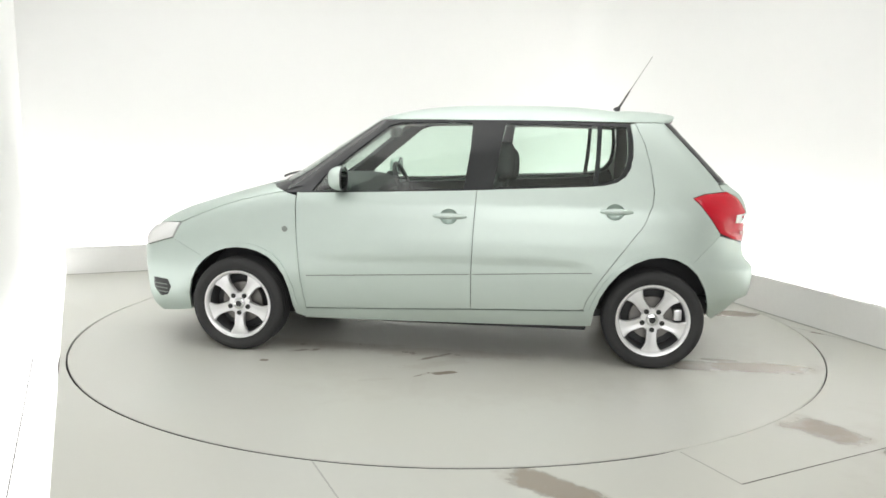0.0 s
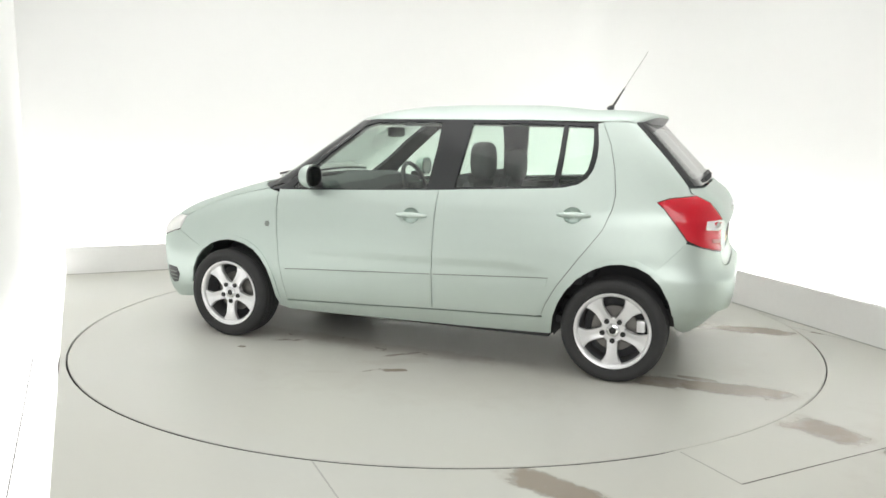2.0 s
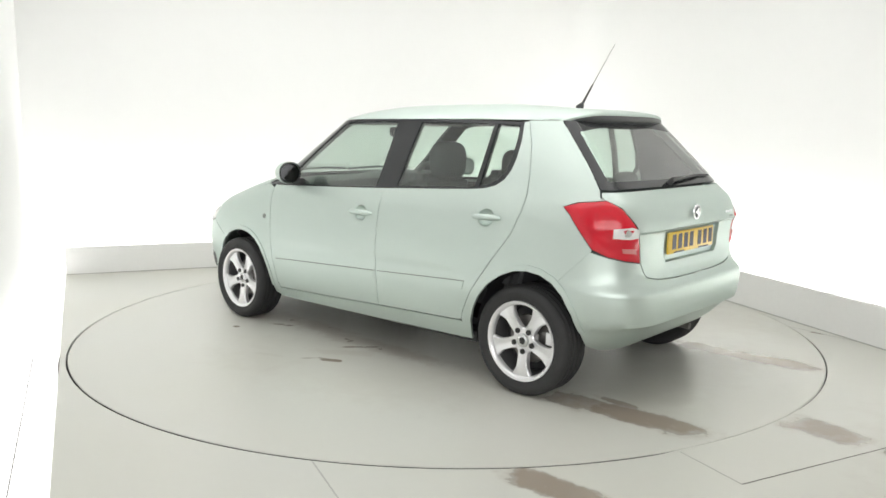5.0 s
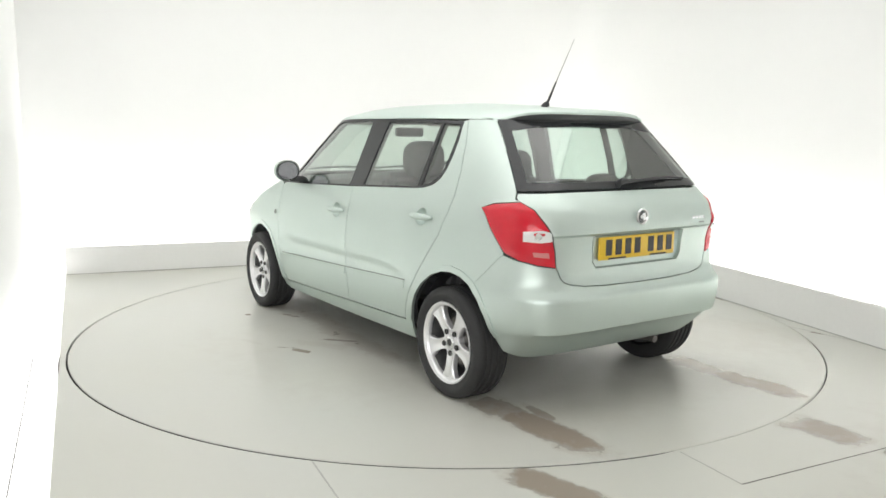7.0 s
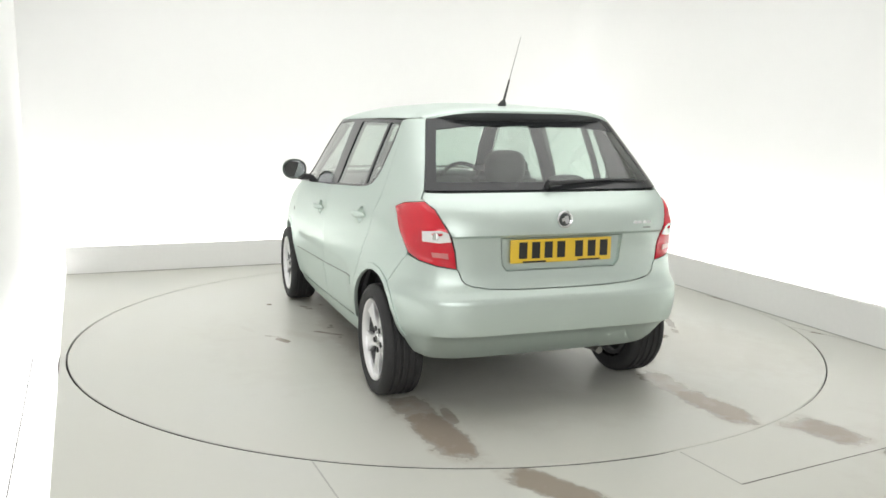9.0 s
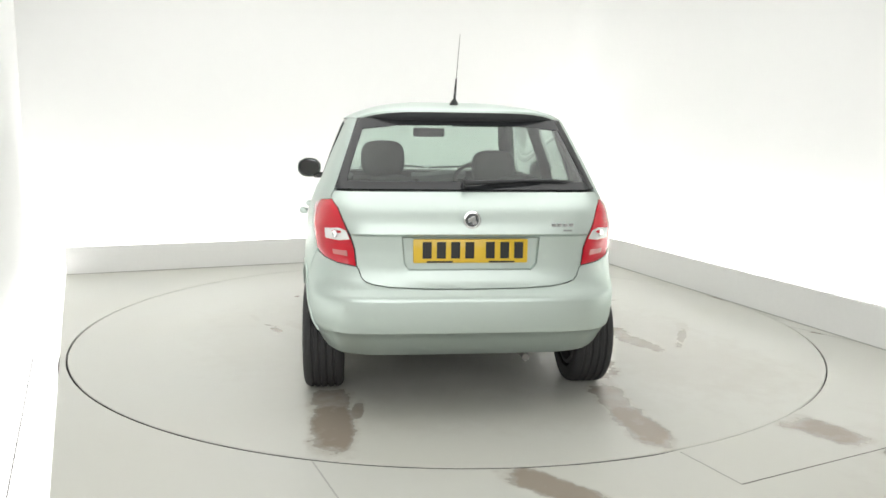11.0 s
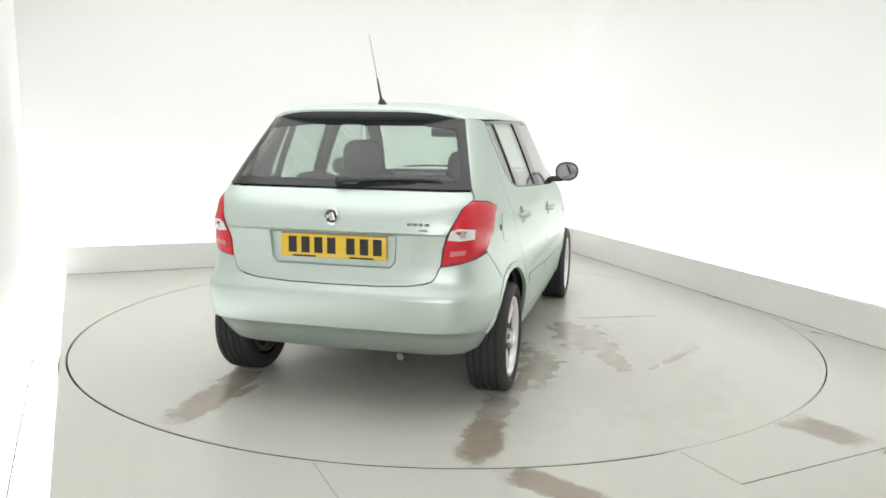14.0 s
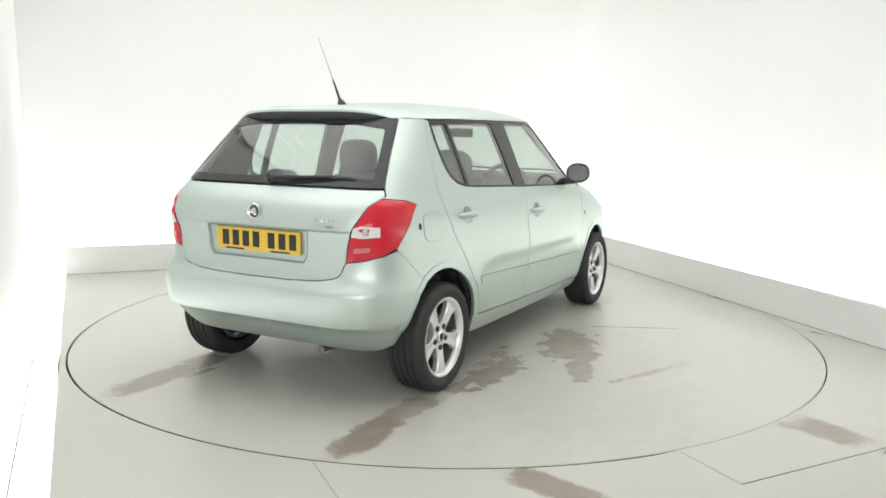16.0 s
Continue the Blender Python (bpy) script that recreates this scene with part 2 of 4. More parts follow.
LEFT_WAY = (EDGE_L - KERB_L).normalized()
LEFT_OUT = Vector((LEFT_WAY.y, -LEFT_WAY.x))
KERB_H, TROUGH_W = 0.25, 0.34


def ring_floor():
    """The fixed floor: a plate with the turntable's round opening."""
    bm = bmesh.new()
    n = 192
    outer = [KERB_L, CORNER + SIDE_OUT * 0.02, KERB_R, Vector((4.6, -7.8)), Vector((-1.127, -7.8)), EDGE_L]
    def slot(deg):
        """Width of the slot round the table: wide in front; glare at the sides is put into the shape by narrowing it.
        """
        keys = ((0, 0.003), (60, 0.001), (105, 0.001), (130, 0.0035), (180, 0.0065), (250, 0.017), (291, 0.016), (296, 0.002), (312, 0.002), (318, 0.0055), (342, 0.0060), (360, 0.003))
        for (a, u), (b, v) in zip(keys, keys[1:]):
            if a <= deg <= b:
                return u + (v - u) * (deg - a) / (b - a)

    inner = [Vector((math.cos(k * math.tau / n), math.sin(k * math.tau / n))) * (R_TABLE - 0.0034 + slot(360 * k / n)) for k in range(n)]
    rim = []
    for k in range(n):
        d = inner[k].normalized()
        best = 1e9
        for a, b in zip(outer, outer[1:] + outer[:1]):
            e = b - a
            det = d.x * -e.y + e.x * d.y
            if abs(det) < 1e-9:
                continue
            s = (a.x * -e.y + e.x * a.y) / det
            w = (d.x * a.y - d.y * a.x) / det
            if s > 0 and -1e-6 <= w <= 1 + 1e-6:
                best = min(best, s)
        rim.append(d * best)
    for c in outer:   # put the true corners on the rim
        k = max(range(n), key=lambda i: rim[i].normalized().dot(c.normalized()))
        rim[k] = c
    a = [bm.verts.new((*p, 0)) for p in inner]
    b = [bm.verts.new((*p, 0)) for p in rim]
    c = [bm.verts.new((*p, -0.03)) for p in inner]
    e = [bm.verts.new((*p, -0.10)) for p in rim]
    for k in range(n):
        j = (k + 1) % n
        bm.faces.new((a[k], b[k], b[j], a[j]))
        bm.faces.new((c[k], a[k], a[j], c[j]))
        bm.faces.new((b[k], e[k], e[j], b[j]))
    return bm


floor = structure("floor", ring_floor(), FLOOR, "pale grey painted floor with damp tyre stains")
structure("floor_base", slab([(-6, -8.2), (6, -8.2), (6, 6), (-6, 6)], -0.30, -0.12), TROUGH, "white base below the booth floor")
structure("floor_pit", lathe([(R_TABLE + 0.05, 0), (R_TABLE - 0.15, 0)], 128), GAP, "dark gap round the turntable").matrix_world = pose(0, 0, -0.028, 90)


def joint(name, points, width):
    """A flat sealing strip over a floor joint."""
    bm = bmesh.new()
    for p, q in zip(points, points[1:]):
        p, q = Vector(p), Vector(q)
        s = Vector((-(q - p).y, (q - p).x)).normalized() * width / 2
        slab([p - s, q - s, q + s, p + s], 0.0004, 0.0012, bm)
    return part(name, bm, GAP_PALE, floor, "thin joint between floor plates")


GAP_PALE = material("floor_joint_filler", (0.40, 0.40, 0.375), rough=0.8, vary=0.2, vary_scale=6)
GAP_DARK = material("open_floor_joint", (0.16, 0.155, 0.14), rough=0.8, vary=0.3, vary_scale=6)
joint("floor_joint", [(-0.541, -2.385), (-0.13, -3.26)], 0.006)
joint("floor_joint", [(1.005, -2.235), (1.155, -2.540)], 0.003)
joint("floor_joint", [(1.155, -2.540), (1.95, -2.142), (3.6, -1.32)], 0.005).data.materials[0] = GAP_DARK
joint("floor_joint", [(2.43, 0.02), (2.80, -0.50)], 0.006)

# turntable: a disc with a bevelled rim that turns
turntable = tagged(new("turntable"), "round pale grey painted steel turntable with muddy tyre marks", "turntable")
part("disc", lathe([(0.0005, -0.02), (R_TABLE - 0.06, -0.02), (R_TABLE - 0.06, 0.0), (1.6, 0.0), (0.8, 0.0), (0.0005, 0.0)], 192), DISC, turntable).matrix_local = Matrix.Identity(4)
part("rim_ring", lathe([(R_TABLE - 0.06, -0.02), (R_TABLE - 0.008, -0.02), (R_TABLE - 0.004, -0.005), (R_TABLE - 0.008, 0.0), (R_TABLE - 0.06, 0.0)], 192), DISC, turntable, "painted steel edge ring")
# Dark band on the disc's edge: the slot's shade, put into colour.
part("edge_seal", lathe([(R_TABLE - 0.0034, -0.02), (R_TABLE - 0.0034, -0.004)], 192), GAP, turntable, "dark band, shade in the slot put into colour")
for piece in turntable.children:   # the profiles are turned about y: lay them flat
    piece.data.transform(Matrix.Rotation(radians(90), 4, "X"))


def strip(p, q, out, d0, d1, z0, z1, bm=None):
    """A long block beside the line p to q, from d0 to d1 metres outwards."""
    return slab([p + out * d0, q + out * d0, q + out * d1, p + out * d1], z0, z1, bm)


# low kerbs that hide the light troughs
kerb_back = tagged(finish("kerb_back", strip(KERB_L, CORNER, BACK_OUT, 0.0, 0.03, -0.02, KERB_H), KERB, None, "low grey painted kerb board along the wall", False), category="kerb", kind="structure")
kerb_side = tagged(finish("kerb_side", strip(CORNER, KERB_R, SIDE_OUT, 0.0, 0.03, -0.02, KERB_H + 0.018), KERB, None, "low grey painted kerb board along the wall", False), category="kerb", kind="structure")
part("kerb_foot", strip(KERB_L, CORNER, BACK_OUT, -0.006, 0.0, 0.0005, 0.006), GAP_PALE, kerb_back)
part("kerb_foot", strip(CORNER, KERB_R, SIDE_OUT, -0.006, 0.0, 0.0005, 0.006), GAP_PALE, kerb_side)

# walls: back and side meet in a soft rounded corner; all stand behind the troughs
WALL_D = 0.42
WALL_H = CEILING_Z


def curved_wall():
    """Back and side wall in one, with a rounded corner."""
    bm = bmesh.new()
    p, q = KERB_L + BACK_OUT * WALL_D, CORNER + SIDE_OUT * WALL_D
    k = ((q - p).x * SIDE_WAY.y - (q - p).y * SIDE_WAY.x) / (BACK_WAY.x * SIDE_WAY.y - BACK_WAY.y * SIDE_WAY.x)
    c = p + BACK_WAY * k
    r = 0.55
    pts, outs = [], []
    for i in range(9):
        pts.append(p - BACK_WAY * 0.6 + BACK_WAY * (k - r + 0.6) * i / 9)
        outs.append(BACK_OUT)
    for i in range(25):
        w = i / 24
        pts.append((c - BACK_WAY * r) * (1 - w) ** 2 + c * 2 * w * (1 - w) + (c + SIDE_WAY * r) * w * w)
        outs.append((BACK_OUT * (1 - w) + SIDE_OUT * w).normalized())
    end = KERB_R + SIDE_WAY * 4.4 + SIDE_OUT * WALL_D
    for i in range(1, 10):
        pts.append((c + SIDE_WAY * r) * (1 - i / 9) + end * (i / 9))
        outs.append(SIDE_OUT)
    cols = [[bm.verts.new((*v, -0.12)), bm.verts.new((*v, WALL_H)), bm.verts.new((*(v + o * 0.12), WALL_H)), bm.verts.new((*(v + o * 0.12), -0.12))] for v, o in zip(pts, outs)]
    for u, v in zip(cols, cols[1:]):
        for i in range(4):
            bm.faces.new((u[i], u[(i + 1) % 4], v[(i + 1) % 4], v[i]))
    bm.faces.new(cols[0]), bm.faces.new(cols[-1])
    return bm


structure("wall_back", curved_wall(), WALL, "smooth white booth wall with a rounded corner")
LEFT_D = 0.30   # the left wall stands closer
structure("wall_left", strip(KERB_L - LEFT_WAY * 1.2, EDGE_L, LEFT_OUT, LEFT_D, LEFT_D + 0.12, -0.12, WALL_H), WALL, "smooth white booth wall beside a light trough")
structure("wall_return", slab([(-1.40, -3.54), (-3.3, -3.54), (-3.3, -3.42), (-1.40, -3.42)], -0.12, WALL_H), WALL, "white wall beside the camera bay")
structure("wall_bay", slab([(-3.3, -7.8), (-3.18, -7.8), (-3.18, -3.54), (-3.3, -3.54)], -0.12, WALL_H), WALL, "white wall of the camera bay")
structure("floor_bay", slab([(-3.18, -7.8), (-1.127, -7.8), (-1.127, -3.54), (-3.18, -3.54)], -0.12, 0.0), FLOOR, "pale grey painted floor of the camera bay")
structure("wall_front", slab([(-4.2, -7.8), (6.6, -7.8), (6.6, -7.95), (-4.2, -7.95)], -0.12, WALL_H), WALL, "white wall behind the camera")
ceiling = structure("ceiling", slab([(-6, -8.2), (6.8, -8.2), (6.8, 6), (-6, 6)], WALL_H, WALL_H + 0.1), CEILING, "white ceiling of the photo booth")
ceiling["category"] = "ceiling"


# glowing strip panels on the bottom of the troughs behind the kerbs
def trough_panel(m, length):
    """A shallow white tray with a glowing diffuser; lies along x."""
    root = tagged(new("trough_light"), "glowing white light panel in the trough behind the kerb", "lamp", "lights in the troughs")
    part("tray", box(-length / 2, length / 2, -0.125, 0.125, 0.0, 0.02), TROUGH, root)
    part("diffuser", box(-length / 2 + 0.002, length / 2 - 0.002, -0.12, 0.12, 0.021, 0.03), TUBE, root, "glowing white acrylic")
    root.matrix_world = m
    return root


first = None
for p, q, out, start in ((KERB_L, CORNER, BACK_OUT, 0.62), (CORNER, KERB_R, SIDE_OUT, 0.66)):
    way = (q - p).normalized()
    for i in range(4 if p is KERB_L else 6):
        c = p + way * (start + i * 1.25) + out * 0.19
        m = pose(c.x, c.y, -0.119, 0, 0, math.degrees(math.atan2(way.y, way.x)))
        if first is None:
            first = trough_panel(m, 1.249)
        else:
            copy_thing(first, m)

# glowing diffuser panels flush in the trough along the left wall, with thin bars between and a cover strip
for i in range(4):
    p = KERB_L + LEFT_WAY * (-0.38 + i * 1.48)
    q = p + LEFT_WAY * 1.476
    root = tagged(new("floor_light_panel"), "glowing white floor light panel beside the floor edge", "lamp", "floor light panels")
    part("diffuser", strip(p, q, LEFT_OUT, 0.012, 0.140, -0.05, -0.008), DIFFUSER, root, "glowing white acrylic")
    part("edge_strip", strip(p, q, LEFT_OUT, 0.140, 0.146, -0.05, -0.004), EDGE_GREY, root, "thin grey metal edge")
    part("diffuser", strip(p, q, LEFT_OUT, 0.146, LEFT_D + 0.02, -0.05, -0.008), DIFFUSER, root, "glowing white acrylic")

# softboxes that hold the two large lamps; the front one is an added, unseen fill
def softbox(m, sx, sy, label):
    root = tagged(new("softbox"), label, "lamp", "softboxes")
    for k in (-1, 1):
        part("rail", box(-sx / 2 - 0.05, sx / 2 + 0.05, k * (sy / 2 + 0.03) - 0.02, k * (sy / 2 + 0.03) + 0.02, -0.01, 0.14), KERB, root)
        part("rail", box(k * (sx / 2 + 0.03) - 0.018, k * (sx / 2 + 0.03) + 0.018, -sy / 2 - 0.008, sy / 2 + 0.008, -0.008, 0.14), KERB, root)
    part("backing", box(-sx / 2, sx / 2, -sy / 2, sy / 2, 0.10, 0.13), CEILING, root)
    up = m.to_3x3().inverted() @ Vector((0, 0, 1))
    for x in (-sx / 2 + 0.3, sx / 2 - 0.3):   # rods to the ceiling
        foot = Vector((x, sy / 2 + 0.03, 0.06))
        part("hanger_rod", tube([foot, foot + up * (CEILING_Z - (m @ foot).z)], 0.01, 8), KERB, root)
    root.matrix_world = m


softbox(pose(-0.35, -0.25, CEILING_Z - 0.16, 0, 0, 22), 4.7, 5.3, "large white softbox hung under the ceiling")
softbox(FRONT_FILL, 4.4, 2.4, "white fill softbox, added out of view and hung tilted behind the camera")


# ---- body shell: plan outline by height ----
ZW = np.array([.13, .20, .25, .30, .35, .40, .45, .50, .55, .70, .85, .92, .97, 1.02, 1.06, 1.20, 1.36, 1.42, 1.46])
WW = np.array([.70, .745, .770, .787, .799, .809, .818, .825, .827, .823, .810, .798, .780, .760, .742, .692, .628, .600, .575])
ZF = np.array([.13, .17, .21, .28, .36, .50, .60, .67, .735, .79, .84, .89, .93, .965, 1.0, 1.02, 1.10, 1.25, 1.40, 1.46])
XF = np.array([1.91, 1.967, 1.992, 2.004, 2.007, 2.007, 2.002, 1.975, 1.90, 1.805, 1.69, 1.53, 1.40, 1.28, 1.14, 1.07, .93, .695, .46, .37])
ZR = np.array([.20, .25, .30, .392, .415, .44, .52, .575, .592, .61, .625, .64, .70, .80, .860, .872, .91, .96, 1.00, 1.03, 1.065, 1.20, 1.40, 1.46])
XR = np.array([1.60, 1.650, 1.715, 1.805, 1.851, 1.858, 1.866, 1.865, 1.853, 1.831, 1.820, 1.808, 1.797, 1.798, 1.805, 1.820, 1.815, 1.795, 1.762, 1.718, 1.672, 1.547, 1.357, 1.30]) - .038
NF, MF, TF = 5.0, .19, .02
NR, MR, TR = 6.0, .128, .05
MR_TOP = .072


def plan(phi, z=.6):
    """Unit plan outline: signed x fraction and width factor at the angle phi (0 nose, pi tail). The tail is squarer above the belt."""
    c, s2 = np.cos(phi), np.sin(phi) ** 2
    front = c >= 0
    q = np.where(front, np.abs(c) ** (2 / NF), np.abs(c) ** (2 / NR))
    tail = np.interp(z, (.93, 1.07), (MR, MR_TOP))
    g = np.where(front, (1 - TF * q * q) * s2 ** MF, (1 - TR * q * q) * s2 ** tail)
    return np.where(front, q, -q), g


_e = np.linspace(0, 1, 700) ** 4 * (np.pi / 2)
_u = np.linspace(0, 1, 400)
_front = np.unique(np.concatenate([_e, np.arccos(_u ** (NF / 2))]))
_rear = np.unique(np.concatenate([np.pi - _e, np.pi - np.arccos(_u ** (NR / 2))]))
PHI = np.unique(np.concatenate([_front[_front < np.pi / 2], _rear[_rear >= np.pi / 2]]))
_q, _g = plan(PHI)
_x = np.where(_q > 0, _q * 2.045, _q * 1.85)
ARC = np.concatenate([[0], np.cumsum(np.hypot(np.diff(_x), np.diff(_g * .825)))])
TAIL = ARC[-1]


def door_hollow(x, z):
    """Depth of the pressed hollow along the lower doors: a tight upper edge that runs out softly to the sill and to both ends."""
    top = .628 - .012 * x - .10 * np.clip(-x - .62, 0, None)
    ease = lambda v: np.clip(v, 0, 1) ** 2 * (3 - 2 * np.clip(v, 0, 1))
    return .010 * ease((top - z) / .060) * ease((z - .29) / .22) * ease((.86 - x) / .26) * ease((x + .90) / .16)


def shell(a, z):
    """A point of the body shell: a metres round the car from the nose (0) by the left side to the tail (TAIL), at height z."""
    a, z = np.asarray(a, float), np.asarray(z, float)
    side = np.where((a < 0) | (a > TAIL), -1.0, 1.0)
    b = np.abs(a)
    b = np.where(b > TAIL, 2 * TAIL - b, b)
    q, g = plan(np.interp(b, ARC, PHI), z)
    x = np.where(q > 0, q * np.interp(z, ZF, XF), q * np.interp(z, ZR, XR))
    return np.stack([x, side * (g * np.interp(z, ZW, WW) - door_hollow(x, z)), z], -1)


def at_x(x, z):
    """The coordinate a of the left side's point at x."""
    q = x / (np.interp(z, ZF, XF) if x > 0 else np.interp(z, ZR, XR))
    q = np.clip(q, -1, 1)
    phi = np.arccos(abs(q) ** (NF / 2)) if q > 0 else np.pi - np.arccos(abs(q) ** (NR / 2))
    return float(np.interp(phi, PHI, ARC))


def at_y(y, z, front=False):
    """The coordinate a of the tail's (or nose's) point at y; y < 0 is the right side."""
    k = abs(y) / np.interp(z, ZW, WW)
    half = int(np.searchsorted(PHI, np.pi / 2))
    if front:
        a = float(np.interp(k, _g[:half], ARC[:half]))
        return a if y >= 0 else -a
    g = plan(PHI[half:], z)[1]
    a = float(np.interp(-k, -g, ARC[half:]))
    return a if y >= 0 else 2 * TAIL - a


def shell_normal(a, z):
    e = 0.004
    n = np.cross(shell(a + e, z) - shell(a - e, z), shell(a, z + e) - shell(a, z - e))
    n = n / np.maximum(np.linalg.norm(n, axis=-1, keepdims=True), 1e-9)
    p = shell(a, z)
    out = p * np.array([1.0, 1.0, 0.0])
    return n * np.where((n * out).sum(-1, keepdims=True) < 0, -1.0, 1.0)


def inside(px, pz, poly):
    """Which points lie in a plan polygon."""
    x, z = poly[:, 0], poly[:, 1]
    x2, z2 = np.roll(x, -1), np.roll(z, -1)
    hits = ((z[None] > pz[:, None]) != (z2[None] > pz[:, None])) & (px[:, None] < (x2 - x)[None] * (pz[:, None] - z[None]) / np.where(z2 == z, 1e-9, z2 - z)[None] + x[None])
    return hits.sum(1) % 2 == 1


def trace(points, mirror=False):
    """Outline points, (kind, u, z) with kind s: x on the left side, r: y at the tail, f: y at the nose, as (a, z), filled in between."""
    out = []
    n = len(points)
    for i in range(n):
        k, u, z = points[i]
        k2, u2, z2 = points[(i + 1) % n]
        a = at_x(u, z) if k == "s" else at_y(u, z, k == "f")
        if k == k2:
            steps = max(1, int(math.hypot(u2 - u, z2 - z) / 0.03))
            for j in range(steps):
                w = j / steps
                uu, zz = u + (u2 - u) * w, z + (z2 - z) * w
                out.append((at_x(uu, zz) if k == "s" else at_y(uu, zz, k == "f"), zz))
        else:
            a2 = at_x(u2, z2) if k2 == "s" else at_y(u2, z2, k2 == "f")
            steps = max(1, int(math.hypot(a2 - a, z2 - z) / 0.03))
            for j in range(steps):
                w = j / steps
                out.append((a + (a2 - a) * w, z + (z2 - z) * w))
    return np.array(out)


def right(points):
    """The mirror outline on the right side, in (a, z)."""
    p = trace(points)
    return np.stack([2 * TAIL - p[:, 0], p[:, 1]], 1)


def shrink(poly, d):
    """Moves an outline inwards by d."""
    if not d:
        return poly
    area2 = (poly[:, 0] * np.roll(poly[:, 1], -1) - np.roll(poly[:, 0], -1) * poly[:, 1]).sum()
    t = np.roll(poly, -1, 0) - np.roll(poly, 1, 0)
    t /= np.maximum(np.linalg.norm(t, axis=1, keepdims=True), 1e-9)
    n = np.stack([-t[:, 1], t[:, 0]], 1) * (1 if area2 > 0 else -1)
    return poly + n * d


def sheet(poly, holes=(), off=0.0, gap=0.0011, thick=0.014, step=0.035, dome=0.0, creases=()):
    """A body panel: the part of the shell within an outline, lifted by off, its edges turned in by thick."""
    from mathutils.geometry import delaunay_2d_cdt
    poly = shrink(poly, gap)
    loops = [poly] + [shrink(h, -gap) for h in holes]
    lo, hi = poly.min(0), poly.max(0)
    g = np.stack(np.meshgrid(np.arange(lo[0] + step / 2, hi[0], step), np.arange(lo[1] + step / 2, hi[1], step * 0.8)), -1).reshape(-1, 2)
    keep = inside(g[:, 0], g[:, 1], poly)
    for h in loops[1:]:
        keep &= ~inside(g[:, 0], g[:, 1], h)
    g = g[keep]
    allb = np.concatenate(loops + list(creases))
    if len(g):
        g = g[(np.abs(g[:, None] - allb[None]) ** 2).sum(2).min(1) > (step * 0.4) ** 2]
    verts, edges, base = [], [], 0
    for lp in loops:
        verts += [Vector(v) for v in lp.tolist()]
        edges += [(base + i, base + (i + 1) % len(lp)) for i in range(len(lp))]
        base += len(lp)
    for line in creases:
        verts += [Vector(v) for v in line.tolist()]
        edges += [(base + i, base + i + 1) for i in range(len(line) - 1)]
        base += len(line)
    verts += [Vector(v) for v in g.tolist()]
    co, _, faces, _, _, _ = delaunay_2d_cdt(verts, edges, [], 0, 1e-5)
    uv = np.array([(v.x, v.y) for v in co])
    cen = np.array([uv[list(f)].mean(0) for f in faces])
    ok = inside(cen[:, 0], cen[:, 1], poly)
    for h in loops[1:]:
        ok &= ~inside(cen[:, 0], cen[:, 1], h)
    nrm = shell_normal(uv[:, 0], uv[:, 1])
    lift = np.full(len(uv), off)
    if dome:
        d = np.sqrt(((uv[:, None] - poly[None]) ** 2).sum(2).min(1))
        lift = off + dome * (1 - np.exp(-d / 0.012))
    p = shell(uv[:, 0], uv[:, 1]) + nrm * lift[:, None]
    bm = bmesh.new()
    bv = [bm.verts.new(v) for v in p.tolist()]
    for f, k in zip(faces, ok):
        if k:
            bm.faces.new([bv[i] for i in f])
    bm.verts.ensure_lookup_table()
    border = [e for e in bm.edges if len(e.link_faces) == 1]
    inner = {}
    if thick:
        index = {v: i for i, v in enumerate(bv)}
        for e in border:
            for v in e.verts:
                if v not in inner:
                    inner[v] = bm.verts.new(v.co - Vector(nrm[index[v]].tolist()) * thick)
        for e in border:
            a, b = e.verts
            bm.faces.new((a, b, inner[b], inner[a]))
    bmesh.ops.delete(bm, geom=[v for v in bm.verts if not v.link_faces], context="VERTS")
    return bm


def ridge(points, z):
    """A straight edge round the tail at height z, from one point to its mirror."""
    k, u = points
    a = at_x(u, z) if k == "s" else at_y(u, z)
    return np.stack([np.linspace(a, 2 * TAIL - a, 60), np.full(60, z)], 1)


car = tagged(new("hatchback_car"), "pale metallic green five-door hatchback parked on the turntable", "car")
SHIFT = Matrix.Translation(-AXIS_IN_CAR)


def panel(name, poly, mat, parent=None, label="", **k):
    ob = part(name, sheet(poly, **k), mat, parent or car, label, True)
    if parent is None:
        ob.matrix_local = SHIFT
    return ob


def bit(name, bm, mat, parent=None, label="", smooth=True):
    """A part given in the car's space."""
    ob = part(name, bm, mat, parent or car, label, smooth)
    if parent is None:
        ob.matrix_local = SHIFT
    return ob


def s(*pts):
    return [("s", x, z) for x, z in pts]


def r(*pts):
    return [("r", y, z) for y, z in pts]


def f(*pts):
    return [("f", y, z) for y, z in pts]


